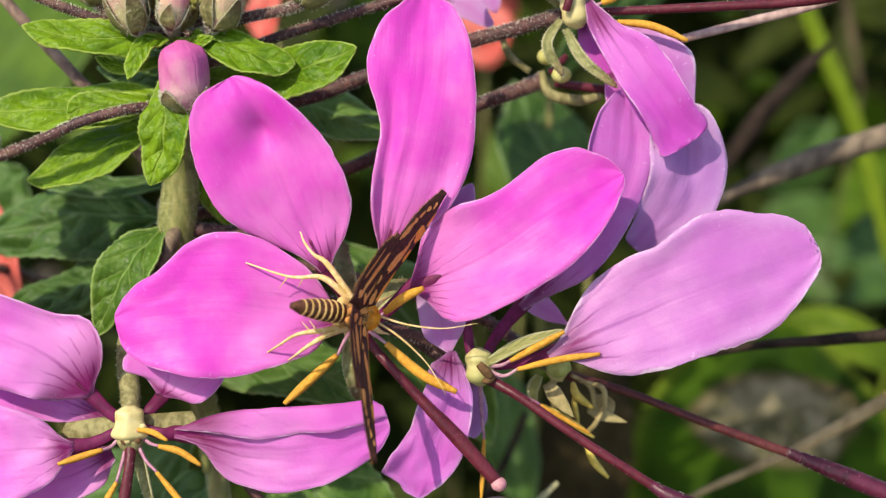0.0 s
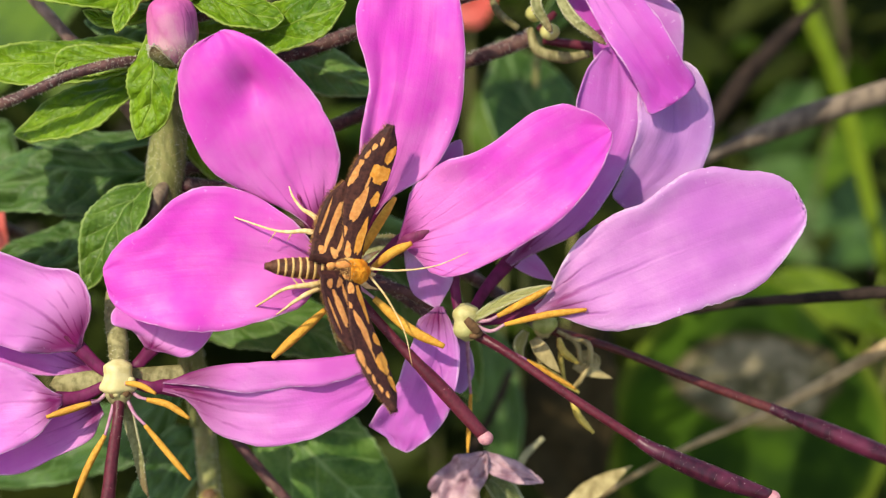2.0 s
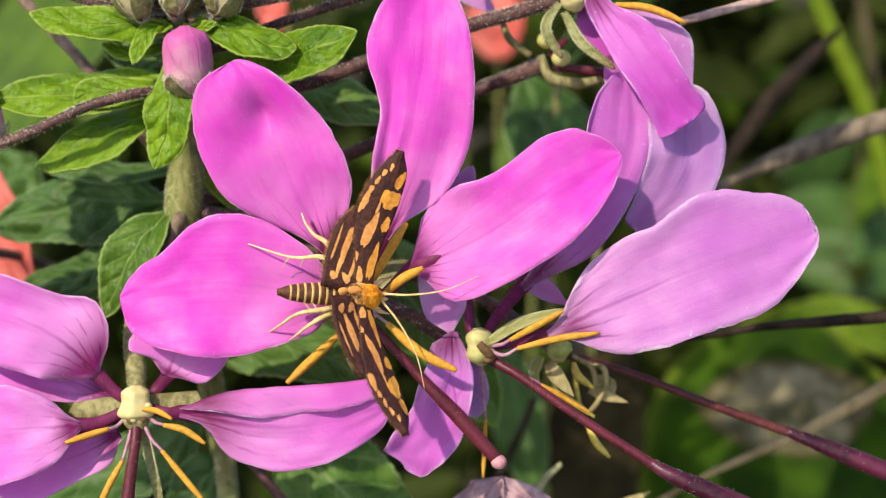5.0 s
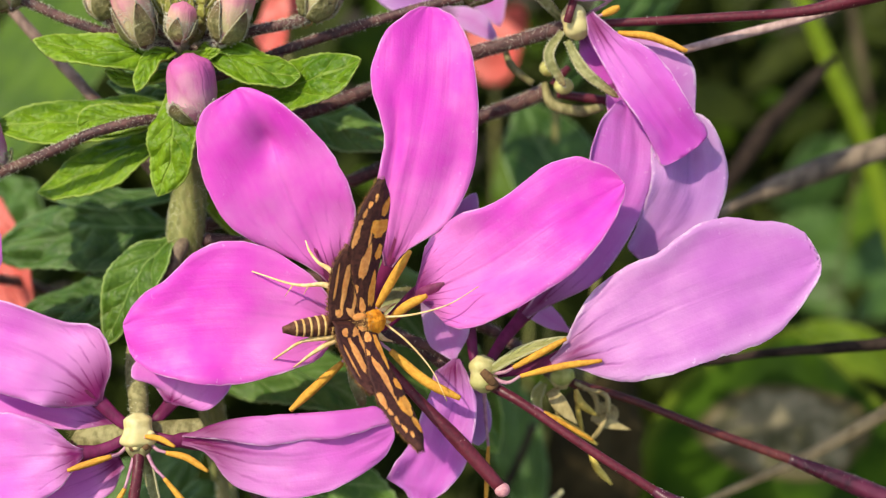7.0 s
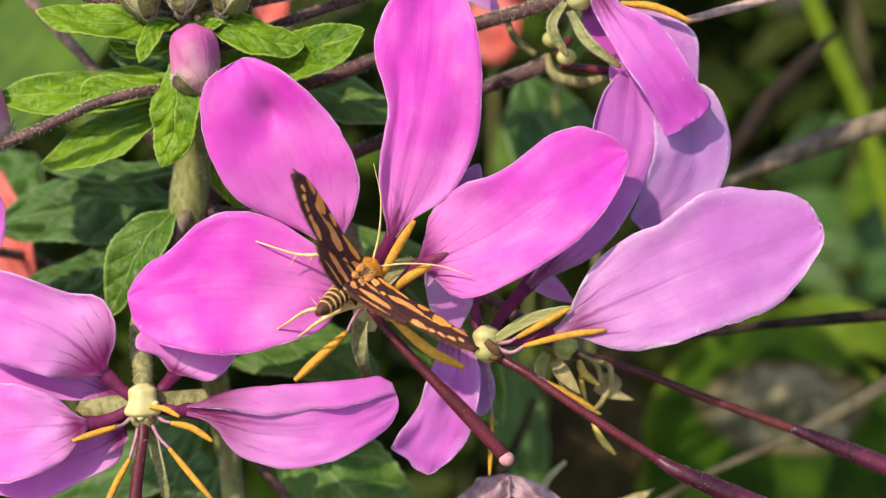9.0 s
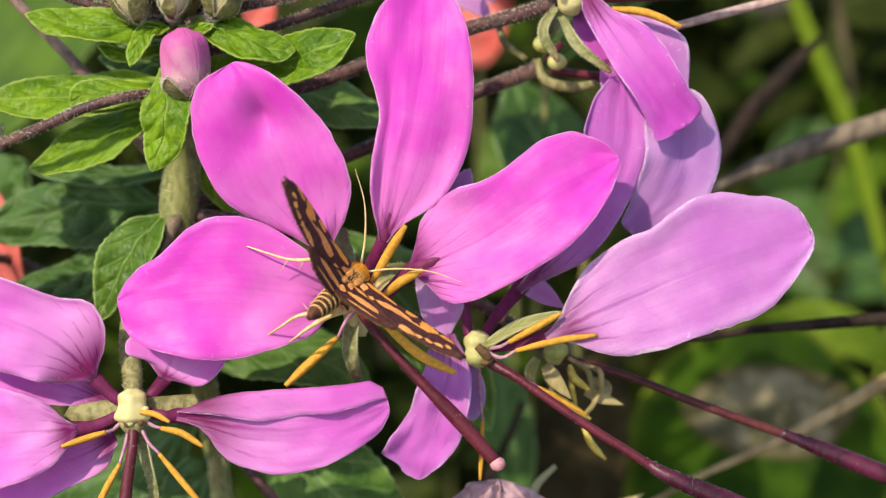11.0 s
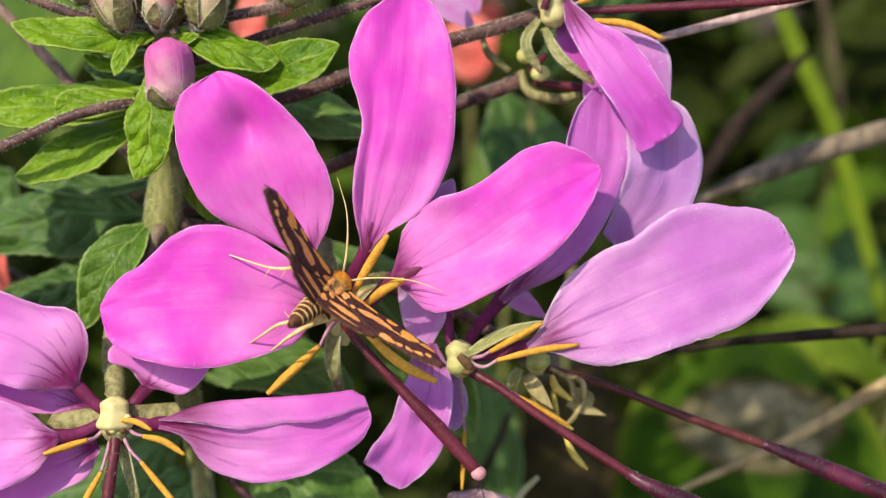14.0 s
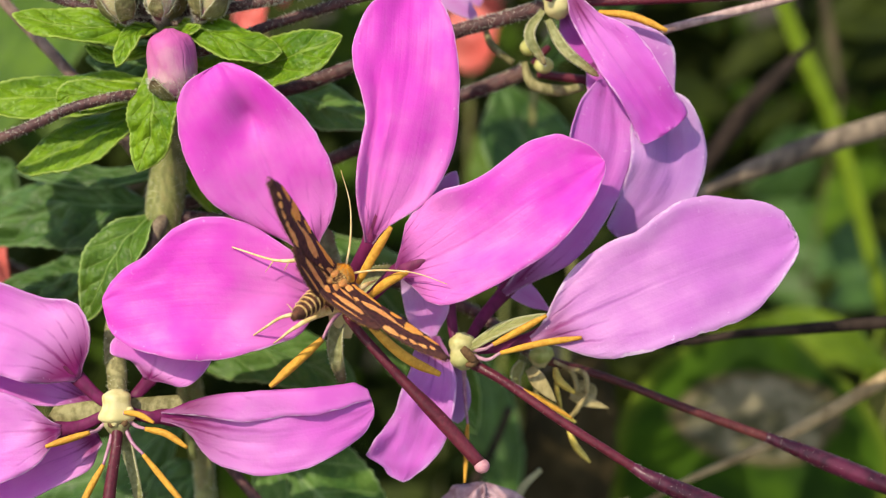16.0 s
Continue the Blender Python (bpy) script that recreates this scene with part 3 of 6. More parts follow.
def build_undergrowth():
    """The bed behind the flower: hundreds of broad leaves at all heights, in one sheet of stuff."""
    rng = random.Random(9)
    verts, faces, uvs, mats = [], [], [], []
    for k in range(2300):
        far = rng.uniform(110, 700) if k % 5 < 3 else rng.uniform(110, 240)
        spread = 0.40 * (95 + far) + 25
        c = at(rng.uniform(-spread, spread), rng.uniform(-0.42, 0.45) * (95 + far), -far)
        if c.z < 0.02 or c.z > 0.78:
            continue
        size = rng.uniform(9, 20) * (1 + far / 260) * MM
        way = Vector((rng.gauss(0, 1), rng.gauss(0, 0.7), rng.gauss(-0.1, 0.7))).normalized()
        normal = Vector((rng.gauss(0, 0.7), rng.gauss(-0.5, 0.6), rng.gauss(0.8, 0.5)))
        side = way.cross(normal).normalized()
        up = side.cross(way)
        nv = 6
        slim = rng.uniform(0.13, 0.30)
        start = len(verts)
        for i in range(nv + 1):
            s = i / nv
            w = math.sin(math.pi * min(s * 0.93 + 0.05, 1)) ** 0.8 * slim
            for r in (-1, 0, 1):
                verts.append(c + way * (size * (s - 0.4)) + side * (size * w * r) + up * (size * (0.1 * abs(r) - 0.35 * (s - 0.4) ** 2)))
        for i in range(nv):
            for j in range(2):
                a0 = start + i * 3 + j
                faces.append((a0, a0 + 1, a0 + 4, a0 + 3))
                uvs += [(j / 2, i / nv), ((j + 1) / 2, i / nv), ((j + 1) / 2, (i + 1) / nv), (j / 2, (i + 1) / nv)]
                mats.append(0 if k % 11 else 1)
    data = bpy.data.meshes.new("undergrowth")
    data.from_pydata(verts, [], faces)
    data.uv_layers.new(name="UVMap").data.foreach_set("uv", [x for p in uvs for x in p])
    data.uv_layers.new(name="Rim").data.foreach_set("uv", [1.0, 0.5] * len(uvs))
    # Most leaves carry the colour with shade in it, every eleventh FAR_LEAF.
    data.materials.append(DEEP_SHADE_TINT)
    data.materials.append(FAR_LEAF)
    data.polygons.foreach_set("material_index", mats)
    data.polygons.foreach_set("use_smooth", [True] * len(faces))
    tagged(new("undergrowth", data), "out-of-focus mass of green garden leaves", "foliage", kind="stuff")


def single_leaf(name, spine, left, right, normal, material, label, category="leaf", thin=1.0, **more):
    """A leaf that belongs to a plant behind, with the stalk it hangs on."""
    ob = thing(name, spine[0], label, category, "leaves behind the flower")
    part("leaf_blade", blade(spine, left, right, normal, **more), material, ob, thick=0.15)
    foot = Vector((spine[0].x * 1.3, spine[0].y + 0.12, -0.03))
    part("leaf_stalk", strand([spine[0], spine[0].lerp(foot, 0.5) + Vector((0, 0.02, 0)), foot], [0.3 * thin, 0.6 * thin, 0.9 * thin]), GREEN_STALK if thin == 1.0 else material, ob)
    return ob


def build_backdrop_things():
    single_leaf("blighted_leaf", [at(29.0, -43.0, -57), at(32.0, -28.2, -56), at(34.0, -18.5, -56), at(36.6, -8.6, -57)], [2, 11.5, 13.0, 12.4, 9.6, 4.5], [2, 13, 16, 16, 12, 6],
                facing(-0.2, 0.45, 0.86), BLIGHTED, "broad green leaf with a grey dead patch", cup=0.06, wave=0.8, rough=0.8, seed=4)
    single_leaf("grass_blade", [at(54.8, -9.2, -75), at(48.3, 11.8, -72), at(42.9, 22.9, -70), at(37.2, 35.2, -68), at(33.4, 43.7, -68)], [0.75, 0.9, 0.9, 0.85, 0.7], [0.75, 0.9, 0.9, 0.85, 0.7],
                facing(-0.4, 0.3, 0.85), GRASS, "tall bright green blade of grass", "grass", 0.9, keel=0.25)
    single_leaf("grass_blade", [at(52.1, 17.4, -84), at(49.9, 25.8, -82), at(48.2, 32.5, -80), at(47.3, 39.6, -80)], [0.3, 0.55, 0.5, 0.3], [0.3, 0.55, 0.5, 0.3],
                facing(-0.4, 0.3, 0.85), DULL_TWIG, "withered tan blade of grass", "grass", 0.5, keel=0.2)
    single_leaf("broad_leaf", [at(-65.8, 2.1, -75), at(-54.4, 16.9, -70), at(-45.6, 27.5, -70), at(-39.1, 39.1, -74)], [2, 14, 16, 10], [2, 14, 15, 10],
                facing(-0.5, 0.55, 0.66), FAR_LEAF, "smooth mid-green leaf far behind the buds", rough=1.0, seed=3)
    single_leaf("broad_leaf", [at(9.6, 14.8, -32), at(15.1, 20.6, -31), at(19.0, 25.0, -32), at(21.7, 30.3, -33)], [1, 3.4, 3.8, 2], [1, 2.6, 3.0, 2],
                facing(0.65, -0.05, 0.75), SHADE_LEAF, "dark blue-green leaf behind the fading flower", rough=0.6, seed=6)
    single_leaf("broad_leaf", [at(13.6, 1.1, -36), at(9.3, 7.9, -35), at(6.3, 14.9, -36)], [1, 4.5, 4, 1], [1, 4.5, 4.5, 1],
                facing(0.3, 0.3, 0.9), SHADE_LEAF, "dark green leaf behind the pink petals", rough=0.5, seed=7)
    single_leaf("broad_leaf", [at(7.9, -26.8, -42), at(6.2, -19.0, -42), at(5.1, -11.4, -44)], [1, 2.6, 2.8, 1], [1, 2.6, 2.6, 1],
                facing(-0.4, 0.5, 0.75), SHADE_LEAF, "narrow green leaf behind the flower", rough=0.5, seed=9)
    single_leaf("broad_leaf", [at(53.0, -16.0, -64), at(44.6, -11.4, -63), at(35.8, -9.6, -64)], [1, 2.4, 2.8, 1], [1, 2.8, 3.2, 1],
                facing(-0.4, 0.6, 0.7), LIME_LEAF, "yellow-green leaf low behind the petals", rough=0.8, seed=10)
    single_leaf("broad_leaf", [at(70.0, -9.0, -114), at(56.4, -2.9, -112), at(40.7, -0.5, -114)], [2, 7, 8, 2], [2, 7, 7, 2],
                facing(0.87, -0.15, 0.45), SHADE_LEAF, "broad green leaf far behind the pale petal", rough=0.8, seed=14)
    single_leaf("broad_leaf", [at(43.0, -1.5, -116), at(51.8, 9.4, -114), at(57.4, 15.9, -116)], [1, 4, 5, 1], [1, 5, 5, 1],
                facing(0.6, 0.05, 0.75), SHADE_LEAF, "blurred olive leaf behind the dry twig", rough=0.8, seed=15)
    single_leaf("broad_leaf", [at(8.2, -1.5, -62), at(7.0, 5.5, -60), at(5.0, 11.4, -62)], [1, 2.6, 2.6, 1], [1, 2.6, 2.8, 1],
                facing(-0.3, 0.4, 0.8), FAR_LEAF, "olive leaf in the gap between petals", rough=0.5, seed=16)
    # Added sheet, no real leaf: its dark colour supplies the shade low behind.
    single_leaf("gap_shade_sheet", [at(16.6, -33.9, -50), at(14.3, -25.2, -48), at(15.1, -17.6, -48), at(17.6, -12.0, -50)], [2, 5.5, 5.5, 3], [2, 5, 4.5, 3],
                facing(0.3, -0.1, 0.9), GAP_SHADE, "leaf-shaped dark brown sheet added as shade in the gap", rough=1.0, seed=11)
    for k, (p0, p1, p2, size) in enumerate(((at(4.6, 28.7, -78), at(4.2, 24.9, -78), at(3.4, 20.6, -80), 3.7), (at(0.6, 32.4, -44), at(-1.7, 29.7, -44), at(-0.0, 25.7, -44), 2.4),
                                            (at(-37.5, 5.0, -19), at(-36.4, 0.2, -19), at(-35.0, -5.0, -19.5), 1.9), (at(-15.9, 24.5, -36), at(-16.5, 21.9, -36), at(-16.7, 18.4, -36), 1.5))):
        ob = thing("coral_flower", p0, "blurred coral-red flower behind the plant", "flower", "coral flowers behind")
        part("petal", blade([p0, p1, p2], [0.8, size, size, size * 0.8], [0.8, size, size * 1.1, size * 0.8], facing(-0.3, 0.4, 0.9), cup=0.15, rough=0.6, seed=k + 2), CORAL, ob, thick=0.15)
        foot = Vector((p0.x * 1.2, p0.y + 0.16, -0.03))
        if k != 2:
            part("petal", blade([p0, p1 + Vector((0.002, 0.004, 0)), p2 + Vector((0.003, 0.006, 0.002))], [0.8, size, size, size * 0.7], [0.8, size, size, size * 0.7],
                                facing(0.3, 0.3, 0.9), cup=0.2, rough=0.6, seed=k + 12), CORAL, ob, thick=0.15)
        part("stalk", strand([p0, p0.lerp(foot, 0.5) + Vector((0, 0.03, 0)), foot], [0.35, 0.6, 0.9]), GREEN_STALK, ob)
    twigs = (("dark_seed_pod", [at(26.3, 5.5, -44), at(29.4, 10.2, -44), at(33.6, 15.2, -44), at(37.6, 19.1, -44)], [0.5, 0.95, 0.9, 0.35], DARK_TWIG, "dark dry pod stub pointing upward"),
             ("dry_twig", [at(19.3, 1.3, -24), at(23.8, 4.1, -24), at(29.1, 6.4, -24), at(36.2, 8.9, -24), at(50.9, 13.1, -24)], [0.35, 0.5, 0.95, 1.0, 0.8], TWIG, "grey-brown dry pod on a thin stalk"),
             ("dark_stalk", [at(11.7, -8.4, -13), at(19.9, -8.0, -13), at(24.6, -7.3, -13), at(32.4, -6.7, -13), at(46.1, -5.5, -13)], [0.22, 0.30, 0.36, 0.50, 0.55], DARK_TWIG, "thin dark stalk behind the pale petal"),
             ("dry_twig", [at(13.6, -24.9, -22), at(21.2, -20.6, -22), at(30.1, -16.5, -22), at(40.5, -10.6, -22), at(55.0, -3.4, -22)], [0.22, 0.26, 0.48, 0.62, 0.62], STRAW_TWIG, "long straw-brown twig crossing below"),
             ("grey_stalk", [at(7.5, -15.8, -35), at(5.7, -20.0, -35), at(2.8, -25.3, -35), at(-0.8, -31.7, -35)], [0.4, 0.4, 0.4, 0.4], DARK_TWIG, "thin grey stalk in the shade"),
             ("green_stalk", [at(-33.7, 20.1, -10), at(-30.6, 16.7, -10), at(-26.1, 11.8, -10), at(-21.5, 5.9, -11)], [0.42, 0.42, 0.44, 0.48], GREY_STALK, "grey-purple stalk behind the leaves"))
    for name, line, radii, material, label in twigs:
        ob = thing(name, line[0], label, "twig", "dry stalks behind the flower")
        part("stalk", strand(line, radii, 24, 10, 0.12), material, ob)


# ---- flowers ----
def petal(flower, spine, left, right, normal, material, claw=None, label="", **more):
    p = part("petal", blade(spine, left, right, normal, **more), material, flower, label, thick=0.09)
    if claw:
        sunk = NEAR * (-0.07 * MM)
        line = [*claw, spine[0] + sunk, spine[0].lerp(spine[1], 0.2) + sunk, spine[0].lerp(spine[1], 0.5) + sunk * 2]
        widths = [0.30, 0.34, 0.42, 0.52, 0.44, 0.08]
        part("claw", blade(line, widths, widths, normal, cup=-0.45, nu=8, nv=22, cap=0.95), CLAW, p, thick=0.20)
    return p


def stamen(flower, hub, elbow, start, end, size=0.36, bend=0.0):
    f = part("filament", strand([hub, elbow, start], [0.16, 0.13, 0.10]), FILAMENT, flower)
    mid = start.lerp(end, 0.5) + UP * bend * MM
    part("anther", strand([start, mid, end], [size * 0.55, size * 0.82, size * 0.88, size * 0.82, size * 0.45], 16, 10, 0.04, 0.3), ANTHER, f, "dusty golden-yellow anther")


def sepal(flower, spine, width, normal, seed=1):
    bm = blade(spine, [width * 0.6, width, width * 0.9, width * 0.5], [width * 0.6, width, width * 0.9, width * 0.5], normal, cup=0.55, nu=8, nv=20, seed=seed, cap=0.9, twist=25 * (1 if seed % 2 else -1), wave=0.12, rough=0.15)
    line, rng, rows = curve(spine, 30), random.Random(seed), []
    for v in bm.verts:
        if v.is_boundary:
            middle = min(line, key=lambda q: (q - v.co).length)
            for _ in range(3):
                away = (v.co - middle).normalized() + Vector((rng.gauss(0, 0.4), rng.gauss(0, 0.4), rng.gauss(0, 0.4)))
                rows.append((v.co.copy(), away.normalized(), rng.uniform(0.08, 0.2)))
    leaf = part("sepal", bm, BRACT, flower, thick=0.14)
    part("fringe", bristles(rows), HAIR, leaf, "short pale hairs")


def stalk(flower, points, radii, material, rng_seed, name="pedicel", count=160):
    long = 0.1 if material in (WINE, RUSSET, POD) else 0.2
    p = part(name, strand(points, radii, 22, 12, 0.06), material, flower)
    part("hairs", hairs(points, radii, round(count * (0.7 if material in (WINE, RUSSET, POD) else 2 if material is STRAP else 6)), long, random.Random(rng_seed)), HAIR, p)
    return p


def build_main_flower():
    hub = at(-5.6, -4.9, -3)
    f = thing("spider_flower", hub, "vivid pink four-petalled flower with a moth on it", "flower", "pink flowers of the plant")
    part("receptacle", lathe(hub + UP * -0.002, hub + UP * 0.0012, [0.5, 1.0, 1.05, 0.6]), CREAM, f)
    petal(f, [at(-7.6, -1.1, 0.2), at(-9.7, 3.3, 1), at(-11.6, 7.7, 2), at(-13.6, 11.7, 2.2)], [0.3, 1.15, 2.61, 3.63, 4.38, 4.67, 4.76, 4.82, 4.71, 4.49, 4.21, 3.91, 3.59, 3.23, 2.84, 2.49, 1.74, 0.0], [0.3, 2.37, 3.64, 4.09, 4.18, 4.07, 3.8, 3.43, 3.05, 2.71, 2.38, 2.02, 1.64, 1.26, 0.93, 0.62, 0.37, 0.0], facing(-0.2, 0.15, 0.97), HOT, [hub, at(-6.4, -2.9, -1)], cup=0.10, wave=0.3, dent=[(0.70, 0.05, 0.22, -1.2), (0.86, -0.15, 0.3, 0.5)], seed=1, rounded=True, nv=36, rough=0.3)
    petal(f, [at(-6.7, -4.2, 0.3), at(-10.3, -3.6, 1.1), at(-15.5, -3.3, 1.4), at(-21.6, -4.1, 1)], [0.25, 2.37, 3.11, 3.64, 4.18, 4.59, 4.8, 4.83, 4.72, 4.43, 4.09, 3.75, 3.37, 2.94, 2.48, 2.01, 1.41, 0.0], [0.25, 1.62, 2.72, 3.53, 4.24, 4.74, 4.93, 4.7, 4.06, 3.23, 2.58, 2.29, 2.03, 1.65, 1.22, 0.72, 0.35, 0.0], facing(-0.05, 0.15, 0.98), HOT, [hub, at(-6.1, -4.5, -1)], cup=0.10, wave=0.3, seed=2, rounded=True, nv=36, rough=0.35)
    petal(f, [at(-3.7, -0.2, -0.5), at(-2.3, 4.8, 0.3), at(-1.1, 11.3, 0.6), at(-0.8, 17.5, -0.6)], [0.3, 1.16, 1.82, 2.15, 2.23, 2.28, 2.91, 3.54, 3.79, 3.73, 3.47, 3.1, 2.61, 1.91, 1.42, 0.95, 0.62, 0.0], [0.3, 1.16, 2.67, 3.55, 3.96, 4.05, 3.89, 3.65, 3.4, 3.15, 2.88, 2.59, 2.29, 1.97, 1.54, 0.93, 0.65, 0.0], facing(0.08, 0.05, 1), HOT, [hub, at(-4.9, -2.4, -2)], cup=0.10, wave=0.4, waves=1.2, seed=3, rounded=True, nv=36, rough=0.35, dent=[(0.22 + 0.1 * k, -0.70 + 0.03 * k, 0.17, -0.42) for k in range(5)])
    petal(f, [at(-1.8, -2.1, 0.2), at(2.7, -0.3, 1.4), at(7.5, 2.9, 1.6), at(12.3, 5.4, 0.2)], [0.3, 2.94, 3.61, 3.87, 3.68, 3.2, 3.11, 3.3, 3.41, 3.43, 3.27, 2.99, 2.29, 1.83, 1.37, 0.92, 0.46, 0.0], [0.3, 2.85, 3.51, 3.58, 3.6, 3.67, 3.71, 3.6, 3.29, 2.9, 2.45, 2.01, 1.58, 1.23, 0.92, 0.61, 0.32, 0.0], facing(0.03, 0.25, 0.97), HOT, [hub, at(-3.9, -4.1, -1)], cup=0.14, wave=0.35, seed=4, rounded=True, nv=36, rough=0.3)
    stamen(f, hub, at(-6.2, -5.5, 0), at(-6.8, -6.7, 0.5), at(-10.3, -9.9, 1), 0.40)
    stamen(f, hub, at(-4.4, -5.3, 0), at(-3.5, -5.9, 0.5), at(1.2, -9.0, 1.5), 0.44, -0.4)
    stamen(f, hub, at(-4.8, -3.6, 0), at(-4.4, -2.9, 0.5), at(-2.1, 0.9, 1.4), 0.38, 0.1)
    stamen(f, hub, at(-4.4, -4.4, 0), at(-3.6, -3.8, 0.8), at(-1.0, -2.1, 1.6), 0.40, 0.2)
    sepal(f, [hub, at(-6.1, -7.3, -2), at(-5.7, -10.2, -3)], 0.55, facing(-0.4, 0.1, 0.9), 2)
    sepal(f, [hub, at(-6.7, -1.8, -3), at(-7.0, 0.9, -4.5)], 0.8, facing(0.2, 0, 1), 3)
    sepal(f, [hub, at(-4.1, -3.0, -2.5), at(-1.9, -2.1, -4)], 0.85, facing(0.0, 0.3, 0.9), 4)
    stem = stalk(f, [hub, at(-4.2, -6.4, 0.2), at(-1.5, -9.3, 0.8), at(1.2, -12.1, 1), at(4.0, -15.2, 1.2)], [0.40, 0.33, 0.35, 0.52, 0.44], WINE, 31, "pistil", 60)
    bm = bmesh.new()
    ball(bm, at(4.0, -15.2, 1.3), (0.54, 0.54, 0.48))
    part("stigma", bm, STIGMA, stem, "pale pink round stigma")
    stalk(f, [hub, at(-7.8, -0.8, -6), at(-11.1, 0.8, -7), at(-18.4, 1.7, -7)], [0.5, 0.5, 0.5, 0.6], PURPLE_STALK, 32)
    stalk(f, [hub, at(-1.6, -5.8, -4), at(1.2, -7.5, -5)], [0.45, 0.4, 0.35], PURPLE_STALK, 33, "short_stalk", 30)


def build_corner_flower():
    hub = at(-20.9, -11.5, -0.3)
    f = thing("spider_flower", hub, "pink flower with a cream disc and folded petals", "flower", "pink flowers of the plant")
    disc = part("receptacle", lathe(at(-20.8, -12.5, 0.2), at(-20.85, -10.15, 0.2), [0.80, 1.22, 1.20, 1.02, 0.94, 0.96, 0.90, 0.36], 24, 32, 5, 0.05), CREAM, f, "cream-yellow knobbed disc")
    part("calyx", lathe(at(-20.8, -13.3, 0.2), at(-20.8, -12.1, 0.2), [0.45, 0.75, 0.95, 0.80], 12, 24, 4, 0.08), STRAP, f, "olive calyx cup")
    for dx, dy in ((-0.75, -12.05), (0.0, -12.35), (0.8, -12.0), (0.95, -11.5)):
        bm = bmesh.new()
        ball(bm, at(-20.8 + dx, dy, 1.05 - 0.35 * abs(dx)), (0.26, 0.26, 0.24), seg=12, rings=8)
        part("knob", bm, CREAM, disc)
    for p, q in ((at(-21.2, -12.3, 0.9), at(-20.9, -12.6, 1)), (at(-20.3, -12.5, 1), at(-20.0, -12.2, 0.9))):
        part("scar", strand([p, p.lerp(q, 0.5), q], [0.2, 0.26, 0.18]), SCAR, f, "brown scar")
    petal(f, [at(-23.6, -9.5, -0.2), at(-25.9, -7.0, 0.5), at(-29.8, -5.3, 0.6), at(-35.1, -4.5, -0.4)], [0.25, 1.83, 2.6, 2.9, 3.12, 3.26, 3.31, 3.28, 3.17, 2.95, 2.69, 2.35, 1.84, 1.44, 1.08, 0.8, 0.43, 0.0], [0.25, 2.0, 3.27, 3.82, 2.97, 2.7, 2.68, 2.75, 2.79, 2.78, 2.63, 2.32, 1.95, 1.55, 1.13, 0.84, 0.5, 0.0], facing(-0.1, 0.2, 0.97), PINK, [hub, at(-22.2, -10.8, -0.3)], cup=0.1, wave=0.35, seed=11, rounded=True, nv=36, rough=0.3, roll_right=(0.86, 0.3))
    petal(f, [at(-24.5, -12.8, 0.8), at(-26.7, -12.9, 1.2), at(-29.8, -13.2, 1), at(-35.0, -13.9, -0.4)], [0.3, 1.24, 2.09, 2.61, 2.95, 3.19, 3.38, 3.54, 3.52, 3.42, 3.18, 2.69, 2.06, 1.65, 1.24, 0.92, 0.49, 0.0], [0.3, 0.67, 1.35, 1.97, 2.38, 2.71, 3.01, 3.18, 3.27, 3.24, 2.95, 2.4, 1.84, 1.47, 1.1, 0.82, 0.44, 0.0], facing(-0.05, 0.15, 0.98), PINK, [hub, at(-23.2, -12.6, 0.3)], cup=0.08, wave=0.3, seed=12, rounded=True, nv=36, rough=0.3)
    petal(f, [at(-22.4, -13.6, -1.2), at(-24.4, -14.8, -1.4), at(-28.0, -16.2, -1.6), at(-32.4, -17.7, -2)], [0.6, 1.6, 1.9, 2.0, 1.2], [0.6, 1.7, 1.6, 1.6, 1.0],
          facing(-0.1, 0.3, 0.9), PINK, cup=0.1, wave=0.3, seed=13)
    petal(f, [at(-22.8, -11.3, -1.5), at(-25.5, -10.2, -1.8), at(-29.0, -9.1, -2.1), at(-35.0, -8.4, -2.6)], [0.3, 1.2, 1.9, 2.0, 1.6], [0.3, 1.2, 2.0, 2.2, 1.6], facing(0, 0.3, 0.9), PINK, cup=0.1, wave=0.3, rough=0.3, seed=15)
    petal(f, [at(-17.9, -12.1, -0.2), at(-12.5, -13.0, 0.2), at(-7.9, -12.7, 0.4), at(-3.4, -11.4, -0.2)], [0.53, 2.61, 4.07, 4.68, 4.9, 4.94, 4.86, 4.72, 4.54, 4.29, 4.0, 3.76, 3.58, 3.39, 2.87, 2.36, 2.01, 0.0], [0.3, 0.58, 2.1, 2.67, 3.02, 2.97, 2.85, 2.71, 2.48, 2.24, 2.04, 1.85, 1.62, 1.32, 0.97, 0.72, 0.39, 0.0], facing(0.0, -0.05, 1), PINK, [hub, at(-18.8, -12.1, 0)], cup=0.06, wave=0.2, seed=14, rounded=True, nv=40, nu=30, rough=0.2, roll_left=(0.56, 0.08, 0.05))
    petal(f, [at(-18.9, -9.6, -0.9), at(-18.4, -8.3, -0.7), at(-18.2, -5.6, -1.2)], [0.4, 2.4, 3.2, 2.4], [0.4, 2.8, 3.8, 2.4],
          facing(0.1, 0.3, 0.9), PINK, [hub, at(-19.9, -10.7, -1.2)], cup=0.08, wave=0.3, seed=16)
    stamen(f, hub, at(-22.0, -12.8, 0.4), at(-22.5, -13.0, 1), at(-25.4, -13.9, 1.4), 0.30)
    stamen(f, hub, at(-20.3, -12.0, 0.6), at(-20.1, -11.6, 1.2), at(-18.0, -12.2, 1.8), 0.26, 0.2)
